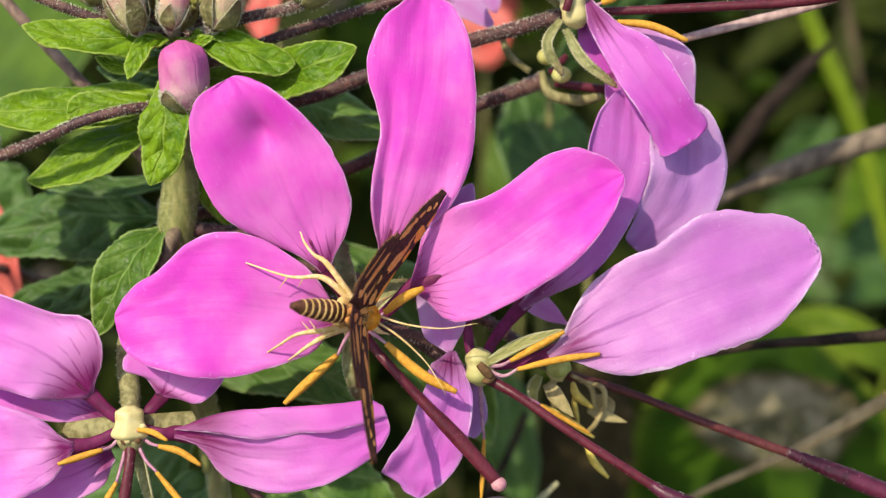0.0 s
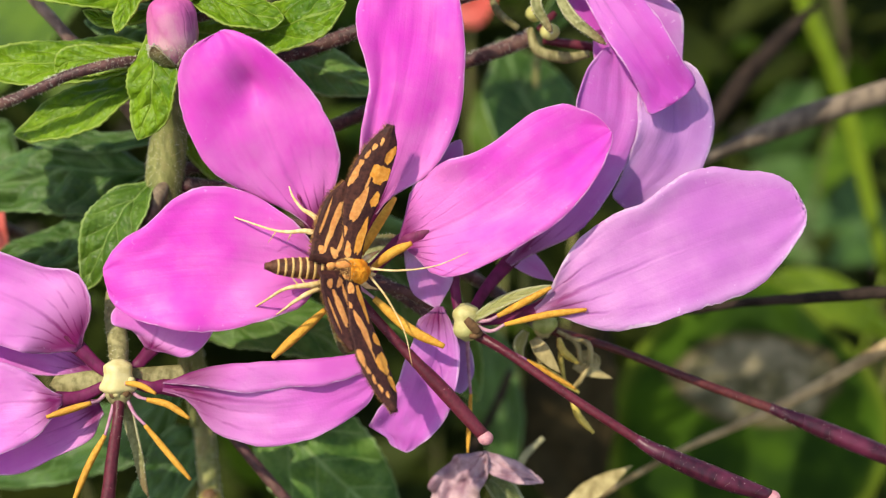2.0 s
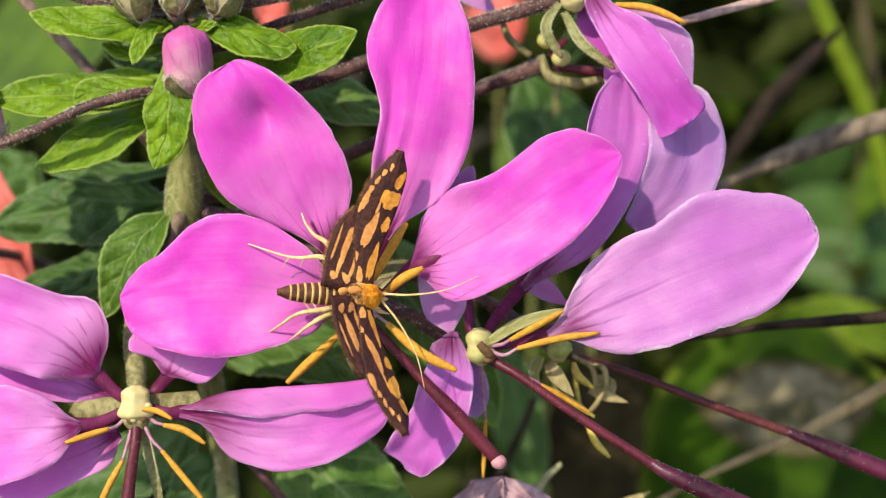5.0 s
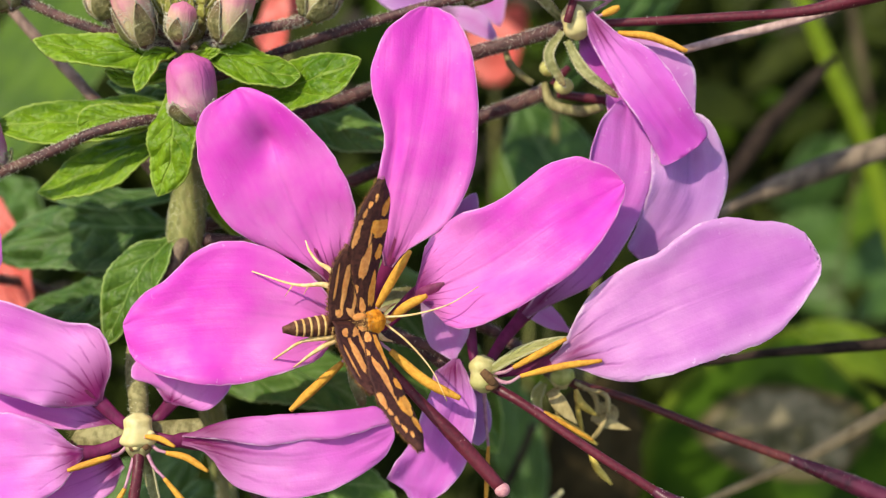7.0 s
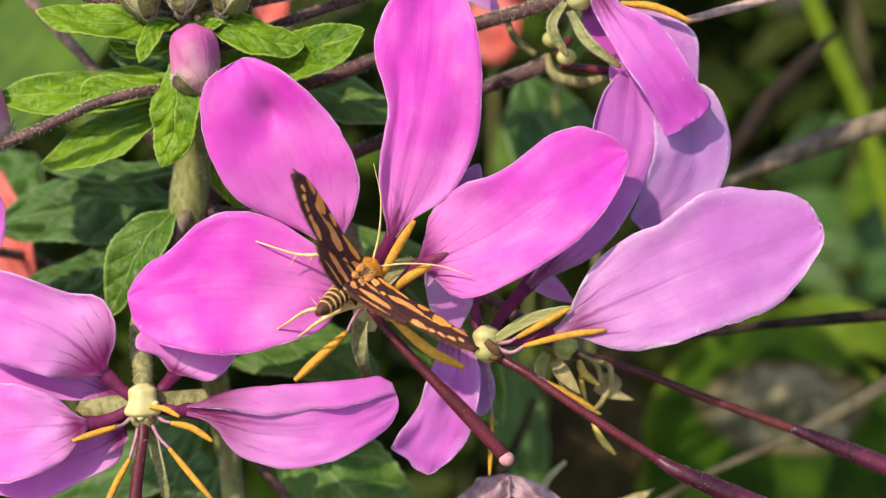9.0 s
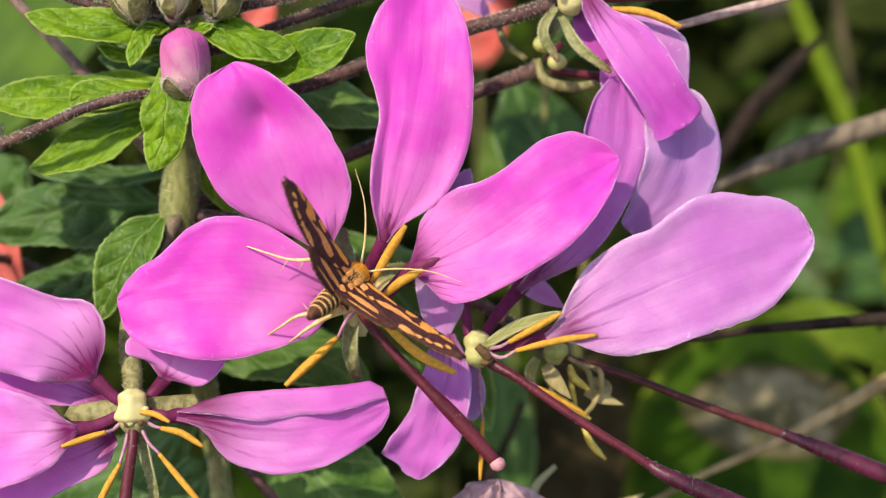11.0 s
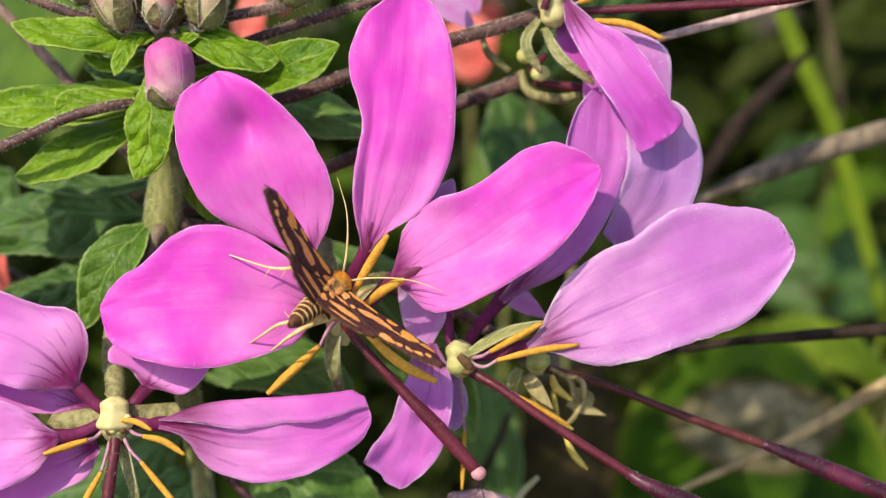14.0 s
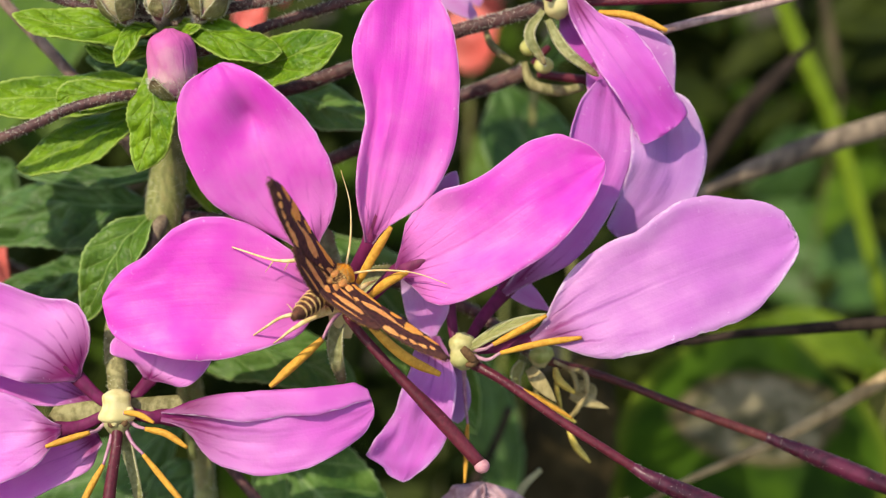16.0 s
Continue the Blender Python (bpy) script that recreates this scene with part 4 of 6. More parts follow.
    stamen(f, hub, at(-19.6, -12.5, 0.6), at(-18.7, -12.7, 1.2), at(-15.8, -13.9, 1.6), 0.30, 0.3)
    stamen(f, hub, at(-19.8, -13.5, 0.8), at(-18.8, -14.4, 1.4), at(-15.7, -18.0, 1.8), 0.28)
    stamen(f, hub, at(-21.2, -13.7, 0.8), at(-21.5, -15.1, 1.4), at(-23.6, -19.6, 1.8), 0.28, 0.3)
    part("sepal", blade([hub, at(-23.0, -11.8, -0.6), at(-25.8, -12.2, -0.9)], [0.6, 0.7, 0.72, 0.66], [0.6, 0.7, 0.72, 0.66], facing(-0.2, 0.2, 0.95), cup=-0.3, nu=10, nv=16, cap=0.92, rough=0.15, seed=5), STRAP, f, thick=0.2)
    part("sepal", blade([hub, at(-18.8, -11.5, -0.6), at(-16.5, -11.3, -0.9)], [0.6, 0.7, 0.72, 0.66], [0.6, 0.7, 0.72, 0.66], facing(-0.2, 0.2, 0.95), cup=-0.3, nu=10, nv=16, cap=0.92, rough=0.15, seed=6), STRAP, f, thick=0.2)
    sepal(f, [hub, at(-19.8, -15.2, -0.2), at(-19.0, -19.7, -0.4)], 0.55, facing(-0.4, 0.1, 0.9), 7)
    stalk(f, [hub, at(-20.7, -13.8, 1), at(-21.0, -16.4, 1.4), at(-21.3, -19.8, 1.8), at(-21.7, -22.8, 2)], [0.42, 0.36, 0.4, 0.5, 0.6], WINE, 34, "pistil", 60)
    stalk(f, [hub, at(-21.2, -9.5, -1.4), at(-21.8, -6.2, -3.4), at(-20.8, -1.2, -6), at(-19.0, 1.6, -6.5)], [0.5, 0.70, 0.73, 0.75, 0.7], STRAP, 35)


def build_edge_flower():
    hub = at(-42.7, -0.5, -2)
    f = thing("spider_flower", hub, "pink petal tip of a flower beside the stem", "flower", "pink flowers of the plant")
    part("receptacle", lathe(at(-42.7, -1.7, -2), at(-42.7, 0.5, -2), [0.2, 0.7, 0.8, 0.6, 0.2]), CREAM, f)
    petal(f, [at(-40.5, -0.1, -1.6), at(-36.7, 0.3, -1), at(-33.5, 0.6, -0.8), at(-30.6, 0.3, -1.2)], [0.4, 2.4, 3.6, 3.9, 3.4], [0.4, 2.4, 3.2, 3.2, 2.6], facing(-0.1, 0.1, 0.97), PINK, [hub, at(-41.6, -0.3, -1.8)], cup=0.08, wave=0.2, cap=0.72, seed=71)
    stalk(f, [hub, at(-39.7, -0.8, -10), at(-35.4, -1.7, -18), at(-33.5, -3.4, -26), at(-27.0, -3.0, -26), at(-19.2, 1.7, -8)], [0.4, 0.4, 0.42, 0.45, 0.45, 0.45], PURPLE_STALK, 72)


def build_right_flower():
    hub = at(2.8, -7.7, -2)
    f = thing("spider_flower", hub, "pale pink older flower with a long pod", "flower", "pink flowers of the plant")
    part("receptacle", lathe(at(2.9, -9.0, -1.6), at(2.6, -6.4, -1.6), [0.3, 0.78, 0.98, 0.92, 0.84, 0.92, 0.80, 0.28], 26, 32, 2, 0.10), LIME_CREAM, f, "cream-green knobbed disc")
    part("scar", strand([at(2.7, -7.4, -0.55), at(3.1, -7.8, -0.45), at(3.5, -8.3, -0.6)], [0.26, 0.34, 0.28], 8, 8), SCAR, f, "brown scar")
    part("scar", strand([at(3.0, -8.6, -0.8), at(3.4, -8.5, -0.6), at(3.7, -8.3, -0.9)], [0.18, 0.26, 0.2], 8, 8), SCAR, f, "brown scar")
    petal(f, [at(7.4, -6.8, -0.5), at(11.4, -4.9, 0.2), at(17.9, -2.1, 0.4), at(25.6, 0.3, -0.4)], [0.25, 0.85, 1.96, 3.05, 3.6, 3.83, 3.74, 4.34, 4.61, 4.5, 4.06, 3.53, 3.2, 2.8, 2.31, 1.76, 0.72, 0.0], [0.25, 1.09, 2.42, 3.35, 3.86, 4.13, 4.2, 4.34, 4.42, 4.28, 3.92, 3.27, 2.6, 2.0, 1.5, 1.0, 0.5, 0.0], facing(0.05, 0.15, 0.98), PALE, [hub, at(5.0, -7.4, -1.4)], cup=0.07, wave=0.25, seed=21, rounded=True, nv=110, rough=0.3, fray=0.008)
    petal(f, [at(5.7, -3.8, -4.2), at(9.1, -0.2, -3.6), at(12.4, 5.3, -3.4), at(13.1, 11.5, -4.2)], [0.25, 0.5, 1.05, 1.48, 1.9, 2.3, 2.6, 2.76, 2.87, 2.86, 2.65, 2.35, 1.94, 1.44, 1.08, 0.72, 0.37, 0.0], [0.3, 0.76, 1.31, 1.87, 2.14, 2.21, 2.2, 2.12, 2.11, 2.07, 2.05, 1.96, 1.75, 1.35, 0.9, 0.6, 0.3, 0.0], facing(0.15, 0.0, 0.98), ROSE, [hub, at(4.0, -5.7, -3)], cup=0.12, wave=0.3, seed=22, rounded=True, nv=36, rough=0.3, roll_left=(0.8, 0.3))
    petal(f, [at(0.9, -6.7, -2.2), at(0.7, -9.5, -1.6), at(-0.4, -13.4, -1.4), at(-1.5, -16.8, -2)], [0.25, 0.78, 1.18, 1.6, 1.89, 2.1, 2.13, 2.04, 1.87, 1.64, 1.38, 1.1, 0.84, 0.68, 0.51, 0.34, 0.17, 0.0], [0.25, 1.42, 1.62, 1.74, 1.79, 1.86, 1.98, 2.18, 2.39, 2.56, 2.69, 2.76, 2.79, 1.7, 1.33, 1.16, 0.81, 0.0], facing(-0.15, 0.1, 0.97), ROSE, cup=0.2, wave=0.4, waves=3, seed=23, rounded=True, nv=36, rough=0.4, dent=[(0.5, 0.5, 0.3, 0.6)])
    petal(f, [at(-0.3, -2.0, -3.6), at(0.1, -4.6, -3.2), at(0.7, -6.9, -3)], [1.7, 1.7, 1.5, 0.5], [1.4, 1.5, 1.4, 0.5],
          facing(0.1, 0.2, 1), MAUVE, cup=0.1, wave=0.3, seed=24)
    part("claw", strand([hub, at(2.2, -7.0, -3), at(1.9, -5.0, -3.4), at(1.7, -3.0, -3.6)], [0.34, 0.36, 0.4, 0.5]), CLAW, f)
    petal(f, [at(-0.8, -0.7, -3.6), at(0.8, 1.9, -3.8), at(2.3, 4.9, -4.2)], [0.5, 1.5, 1.2, 0.6], [0.5, 1.5, 1.2, 0.6], facing(0.1, 0, 1), LILAC, seed=27)
    petal(f, [at(1.8, -8.6, -4), at(2.2, -10.7, -4.2), at(2.4, -13.1, -4.4)], [0.4, 1.0, 1.1, 0.7], [0.4, 1.0, 1.1, 0.7], facing(0.2, 0, 1), LILAC, seed=25)
    petal(f, [at(5.6, -2.7, -5), at(7.2, -3.9, -5), at(9.2, -5.2, -5.2)], [0.8, 1.0, 0.7, 0.1], [0.8, 0.8, 0.6, 0.1], facing(0.2, 0.2, 1), MAUVE, seed=26)
    stamen(f, hub, at(4.1, -7.5, -0.6), at(4.8, -7.1, 0.1), at(8.4, -5.1, 0.4), 0.30)
    stamen(f, hub, at(4.3, -8.2, -0.6), at(5.3, -7.7, -0.2), at(10.8, -6.6, 0.4), 0.30, 0.15)
    stamen(f, hub, at(4.8, -9.3, -3), at(7.0, -10.5, -3), at(10.5, -12.6, -3.4), 0.22)
    stamen(f, hub, at(2.9, -10.6, -3.5), at(3.1, -13.0, -3.6), at(2.9, -17.2, -3.6), 0.20)
    part("sepal", blade([at(3.3, -7.4, -1.2), at(5.5, -6.0, -0.2), at(8.5, -5.0, -0.3)], [0.30, 0.42, 0.38, 0.12], [0.30, 0.42, 0.38, 0.12], facing(-0.3, 0.4, 0.85), cup=0.25, nu=8, nv=14, seed=8, cap=0.9), PALE_SEPAL, f, "pale green sepal", thick=0.12)
    stalk(f, [at(3.5, -8.6, -1.4), at(5.4, -9.6, -0.6), at(9.4, -12.3, 0.2), at(14.3, -15.4, 0.8), at(15.2, -15.9, 1.0)], [0.38, 0.33, 0.32, 0.34, 0.36], WINE, 36, "pistil", 60)
    pod = stalk(f, [at(14.2, -15.35, 0.8), at(15.8, -16.2, 1.2), at(19.6, -17.8, 1.4), at(23.1, -19.0, 1.4)], [0.35, 0.56, 0.70, 0.46], POD, 39, "seed_pod", 240)
    bm = bmesh.new()
    ball(bm, at(23.3, -19.1, 1.5), (0.52, 0.52, 0.46))
    part("stigma", bm, STIGMA, pod, "pale pink round stigma")
    stalk(f, [hub, at(1.6, -8.6, -6), at(-3.8, -5.4, -9), at(-13.0, -2.1, -9), at(-18.2, -0.4, -8)], [0.5, 0.5, 0.5, 0.5, 0.6], PURPLE_STALK, 37)


def build_spent_flower():
    hub = at(8.6, -8.7, -6.5)
    f = thing("spent_flower", hub, "withered flower behind, with a growing pod", "flower", "pink flowers of the plant")
    part("receptacle", lathe(at(8.4, -7.7, -6.5), at(8.4, -9.3, -6.5), [0.4, 0.75, 0.75, 0.4]), CREAM, f)
    stalk(f, [hub, at(13.5, -10.1, -6.5), at(19.2, -12.3, -6), at(24.8, -14.3, -5.5), at(26.4, -14.9, -5.3)], [0.34, 0.30, 0.32, 0.36, 0.38], RUSSET, 38, "pistil", 60)
    stalk(f, [at(24.6, -14.2, -5.5), at(27.0, -15.15, -5.25), at(29.6, -16.2, -5), at(36.0, -18.7, -4.5)], [0.37, 0.56, 0.70, 0.66], POD, 40, "seed_pod", 240)
    part("disc", lathe(at(9.3, -8.1, -5.6), at(7.6, -8.4, -5.6), [0.3, 0.62, 0.7, 0.6, 0.25]), LIME, f, "lime green swollen disc")
    for k, (p, q, r, w) in enumerate(((at(7.5, -9.1, -3.8), at(8.3, -10.2, -3.3), at(9.4, -11.5, -3.5), 0.55), (at(10.6, -11.3, -6.4), at(11.9, -11.8, -6.4), at(13.5, -12.3, -6.6), 0.42),
                                      (at(7.1, -8.8, -6), at(6.6, -9.9, -6), at(7.0, -11.3, -6.2), 0.45))):
        part("dry_sepal", blade([p, q, r], [w * 0.6, w, w * 0.7, w * 0.1], [w * 0.6, w, w * 0.7, w * 0.1], facing(-0.2 + 0.2 * k, 0.2, 0.9), cup=0.3, nu=8, nv=14, seed=k, cap=0.9), (STRAW, STRAW, PALE_SEPAL)[k], f, thick=0.12)
    for p, q, r, w in ((at(9.4, -9.2, -5.2), at(9.7, -10.1, -5), at(10.8, -11.0, -5), 0.30), (at(9.5, -10.1, -5.6), at(9.6, -11.0, -5.6), at(9.9, -12.3, -5.6), 0.20),
                       (at(6.6, -10.6, -4.8), at(8.7, -11.6, -4.8), at(10.9, -13.1, -5), 0.28), (at(10.4, -13.8, -5.6), at(11.0, -15.0, -5.6), at(12.0, -16.1, -5.6), 0.26)):
        part("anther", strand([p, q, r], [w * 0.5, w * 0.9, w, w * 0.9, w * 0.4], 14, 8, 0.08, 0.2), PALE_ANTHER, f, "pale yellow anther")
    for p, q, r in ((at(10.0, -9.2, -6), at(11.6, -9.7, -5.8), at(11.8, -11.1, -6)), (at(11.8, -11.1, -6), at(11.1, -12.2, -5.8), at(10.5, -12.9, -5.8)), (at(9.4, -8.8, -6), at(10.8, -9.7, -6.4), at(11.1, -11.3, -6.4)), (at(8.2, -9.2, -6), at(8.0, -10.3, -5.9), at(8.2, -11.3, -6))):
        part("dry_filament", strand([p, q, r], [0.14, 0.2, 0.16], 10, 7, 0.2), STRAW, f)
    petal(f, [at(11.1, -10.5, -6.6), at(11.8, -11.0, -6.6), at(12.2, -11.9, -6.6)], [0.3, 0.6, 0.7, 0.4], [0.3, 0.6, 0.7, 0.4], facing(0.2, 0.2, 1), STRAW, rough=0.6, seed=31)
    stalk(f, [hub, at(7.1, -7.9, -9), at(2.1, -4.8, -12), at(-9.9, -1.4, -12), at(-17.9, -0.9, -9)], [0.45, 0.45, 0.45, 0.45, 0.5], PURPLE_STALK, 39)
    d = thing("withered_flower", at(2.9, -21.0, -7), "crumpled pinkish-brown dead petals", "flower", "pink flowers of the plant")
    part("petal", blade([at(0.4, -23.3, -6), at(2.1, -19.9, -5.6), at(4.3, -17.6, -5.6)], [1.0, 1.5, 1.4, 0.7], [1.0, 1.8, 1.8, 0.9], facing(-0.2, 0.3, 0.95), wave=0.8, waves=3, rough=1.6, seed=33), WITHERED, d, thick=0.1)
    part("petal", blade([at(3.9, -18.1, -6), at(6.1, -18.9, -5.6), at(8.4, -19.7, -5.4)], [0.6, 0.8, 0.7, 0.25], [0.6, 0.8, 0.7, 0.25], facing(-0.2, 0.4, 0.9), wave=0.4, rough=0.9, seed=34), WITHERED, d, thick=0.1)
    part("petal", blade([at(4.6, -20.0, -8), at(5.9, -21.2, -8), at(7.1, -23.3, -8)], [0.6, 0.9, 0.9, 0.4], [0.6, 0.9, 0.9, 0.4], facing(0.2, 0.1, 0.9), rough=0.5, seed=35), SEPAL, d, thick=0.1)
    part("sepal", blade([at(10.6, -22.5, -10), at(12.8, -21.0, -10), at(15.5, -19.5, -10.5)], [0.5, 0.8, 0.6, 0.1], [0.5, 0.8, 0.6, 0.1], facing(-0.2, 0.5, 0.8), seed=36), STRAW, d, thick=0.1)
    part("sepal", strand([at(6.7, -20.6, -11), at(7.4, -18.9, -11), at(8.8, -17.6, -11.4)], [0.3, 0.3, 0.2]), BRACT, d)
    part("pedicel", strand([at(2.9, -21.8, -7), at(-1.2, -24.6, -8), at(-9.7, -26.2, -9), at(-16.2, -26.2, -10)], [0.5, 0.5, 0.5, 0.5]), PURPLE_STALK, d)


def build_top_flower():
    hub = at(9.2, 16.9, -5)
    f = thing("spider_flower", hub, "fading lilac-pink flower with drooping petals", "flower", "pink flowers of the plant")
    part("receptacle", lathe(at(9.7, 15.6, -3.5), at(9.0, 18.2, -3.5), [0.3, 0.80, 0.92, 0.86, 0.90, 0.72, 0.2], 22, 28, 3, 0.06), CREAM, f, "cream-yellow knobbed disc")
    petal(f, [at(10.3, 17.3, -3), at(12.1, 14.1, -1.6), at(14.2, 11.0, -1), at(16.8, 7.4, -1.6)], [0.3, 0.66, 0.97, 1.6, 2.11, 2.29, 2.36, 2.29, 2.2, 2.13, 2.08, 2.07, 2.11, 2.13, 2.04, 1.87, 1.31, 0.0], [0.3, 0.86, 1.0, 1.09, 1.18, 1.28, 1.34, 1.33, 1.32, 1.4, 1.51, 1.61, 1.7, 1.81, 1.81, 1.58, 0.89, 0.0], facing(-0.2, 0.1, 0.97), ORCHID, cup=0.15, wave=0.25, seed=41, rounded=True, nv=36, rough=0.3)
    petal(f, [at(11.9, 15.7, -4.6), at(14.2, 14.6, -4), at(16.1, 12.7, -3.7), at(17.5, 9.9, -4)], [0.3, 0.66, 0.98, 1.27, 1.45, 1.59, 1.72, 1.8, 1.64, 1.39, 1.15, 0.93, 0.71, 0.57, 0.43, 0.28, 0.14, 0.0], [0.25, 1.28, 1.89, 2.09, 2.17, 2.18, 2.15, 2.06, 1.92, 1.7, 1.44, 1.2, 0.99, 0.81, 0.64, 0.49, 0.34, 0.0], facing(0.1, 0.15, 0.97), PALE, cup=0.12, wave=0.25, seed=42, rounded=True, nv=30)
    petal(f, [at(12.1, 12.7, -5), at(12.5, 11.3, -5), at(12.9, 9.7, -5)], [0.5, 0.8, 0.8], [0.5, 0.9, 0.9], facing(-0.2, 0.1, 0.95), ORCHID, seed=43)
    petal(f, [at(15.8, 11.2, -4.4), at(17.2, 8.4, -3.8), at(16.9, 4.4, -3.8), at(14.0, 0.1, -4.6)], [0.25, 0.84, 1.61, 2.07, 2.46, 2.76, 2.8, 2.68, 2.6, 2.19, 1.38, 1.12, 0.96, 0.82, 0.64, 0.43, 0.18, 0.0], [0.3, 2.15, 2.53, 2.65, 2.74, 2.78, 2.75, 2.65, 2.5, 2.26, 2.02, 1.79, 1.59, 1.47, 1.38, 1.27, 0.89, 0.0], facing(0.1, 0.05, 0.98), LILAC, cup=0.1, wave=0.3, seed=44, rounded=True, nv=36, rough=0.3, dent=[(0.45, -0.1, 0.2, -0.9), (0.6, 0.5, 0.25, 0.5)])
    petal(f, [at(10.0, 16.2, -5.5), at(11.0, 14.6, -5.6), at(13.0, 12.1, -5.4)], [0.4, 1.0, 1.0], [0.4, 1.2, 1.2], facing(-0.1, 0.2, 0.95), ORCHID, seed=45)
    petal(f, [at(11.9, 18.6, -3), at(9.5, 19.6, -2.5), at(6.8, 20.6, -2.6), at(5.2, 23.8, -3)], [0.5, 1.6, 1.9, 1.4], [0.5, 1.5, 2.4, 1.6], facing(0, 0.2, 0.95), PINK, cup=0.2, wave=0.4, seed=46)
    petal(f, [at(11.1, 18.6, -1.9), at(9.1, 19.0, -1.5), at(7.1, 19.6, -1.6), at(6.0, 20.9, -2.0)], [0.15, 0.45, 0.62, 0.5], [0.15, 0.42, 0.62, 0.5], facing(-0.1, -0.35, 0.9), ORCHID, cup=0.35, wave=0.2, seed=48)
    petal(f, [at(12.8, 18.9, -3.6), at(14.7, 20.4, -3.2), at(18.2, 21.7, -3), at(22.6, 23.8, -3.4)], [0.5, 1.6, 2.2, 1.8], [0.3, 0.7, 1.4, 1.4], facing(0, 0.2, 0.95), PINK, cup=0.12, wave=0.3, seed=47)
    stamen(f, hub, at(10.8, 16.4, -4), at(12.3, 16.0, -3.2), at(17.0, 14.6, -2.4), 0.34, 0.35)
    stamen(f, hub, at(10.6, 17.1, -3.6), at(11.2, 17.3, -3.2), at(12.4, 17.8, -3), 0.34)
    stamen(f, hub, at(11.2, 18.0, -4), at(12.0, 18.5, -3.6), at(16.1, 22.0, -3), 0.28)
    sepal(f, [at(8.5, 16.3, -4.4), at(7.5, 14.4, -3.6), at(8.6, 12.3, -3.6)], 0.36, facing(-0.5, 0.1, 0.85), 14)
    sepal(f, [at(8.8, 15.6, -4), at(10.0, 13.4, -3.4), at(12.3, 11.5, -3.2)], 0.36, facing(-0.4, 0.4, 0.8), 15)
    sepal(f, [at(8.3, 17.3, -4.4), at(6.9, 18.8, -4), at(5.5, 20.2, -4)], 0.36, facing(-0.3, 0.2, 0.9), 16)
    part("short_stalk", strand([at(8.7, 16.7, -2.5), at(8.9, 17.4, -2.3), at(9.3, 18.7, -2.7)], [0.30, 0.28, 0.32]), WINE, f)
    stalk(f, [at(10.1, 16.8, -4.4), at(14.0, 16.9, -4), at(20.2, 17.1, -3.4), at(25.3, 17.4, -3), at(29.5, 18.4, -2.8), at(34.9, 19.6, -2.6)], [0.30, 0.31, 0.34, 0.38, 0.62, 0.6], WINE, 51, "pistil", 90)
    stalk(f, [hub, at(5.3, 15.8, -5.4), at(2.1, 15.0, -6), at(-5.1, 12.7, -7), at(-10.3, 10.9, -7), at(-16.9, 10.0, -7)], [0.5, 0.5, 0.52, 0.5, 0.5, 0.5], PURPLE_STALK, 52, count=260)
    part("old_stalk", strand([at(17.1, 15.1, -6), at(21.9, 16.3, -5.6), at(26.2, 17.3, -5), at(29.1, 18.3, -4)], [0.3, 0.34, 0.3, 0.3]), PINK_TWIG, f, "pale pinkish dry stalk")
    g = thing("spent_flower", at(7.9, 12.8, -8), "withered flower with green hooked sepals", "flower", "pink flowers of the plant")
    bm = bmesh.new()
    ball(bm, at(7.6, 14.0, -6.8), (0.66, 0.62, 0.6)), ball(bm, at(8.7, 12.7, -6.8), (0.72, 0.62, 0.6))
    part("receptacle", bm, LEMON, g, "pale yellow disc")
    part("sepal", strand([at(7.3, 13.0, -7.6), at(7.9, 11.4, -7.4), at(9.9, 10.9, -7.4), at(11.6, 11.2, -7.6)], [0.25, 0.4, 0.42, 0.3]), STRAP, g)
    part("sepal", strand([at(4.4, 15.7, -8), at(5.0, 14.2, -7.8), at(6.5, 13.0, -7.8)], [0.2, 0.30, 0.25]), STRAP, g)
    part("short_stalk", strand([at(7.9, 12.9, -7.4), at(8.5, 13.5, -7.2), at(9.1, 14.1, -7.4)], [0.25, 0.3, 0.25]), WINE, g)
    part("pistil", strand([at(8.3, 12.2, -8), at(10.4, 11.9, -7.8), at(14.5, 11.4, -8)], [0.3, 0.34, 0.36]), WINE, g)
    petal(g, [at(-0.2, 18.4, -9), at(1.9, 17.9, -9), at(3.9, 16.4, -9)], [0.5, 0.9, 0.5], [0.5, 0.9, 0.5], facing(0, 0.2, 1), MAUVE, seed=55)
    stalk(g, [at(7.7, 12.6, -8.4), at(5.5, 11.7, -9), at(2.1, 10.5, -10), at(-6.0, 6.5, -11), at(-14.0, 3.8, -10), at(-18.6, 2.5, -8)], [0.6, 0.55, 0.5, 0.5, 0.5, 0.5], PURPLE_STALK, 53)
    k = thing("spider_flower", at(-5.5, 28.2, -11), "lilac-pink flower half hidden behind the buds", "flower", "pink flowers of the plant")
    petal(k, [at(-5.5, 28.2, -11), at(-5.1, 24.2, -10.6), at(-2.9, 20.8, -10.4), at(0.3, 18.5, -11)], [1.0, 3.6, 3.4, 1.6], [1.0, 2.4, 2.4, 1.4], facing(-0.1, 0.3, 0.95), LILAC, cup=0.1, wave=0.4, seed=61)
    petal(k, [at(-8.1, 28.4, -12), at(-9.9, 25.0, -12), at(-10.6, 21.6, -12.5)], [0.8, 1.6, 1.2], [0.8, 2.4, 1.6], facing(-0.1, 0.3, 0.95), LILAC, cup=0.1, seed=62)
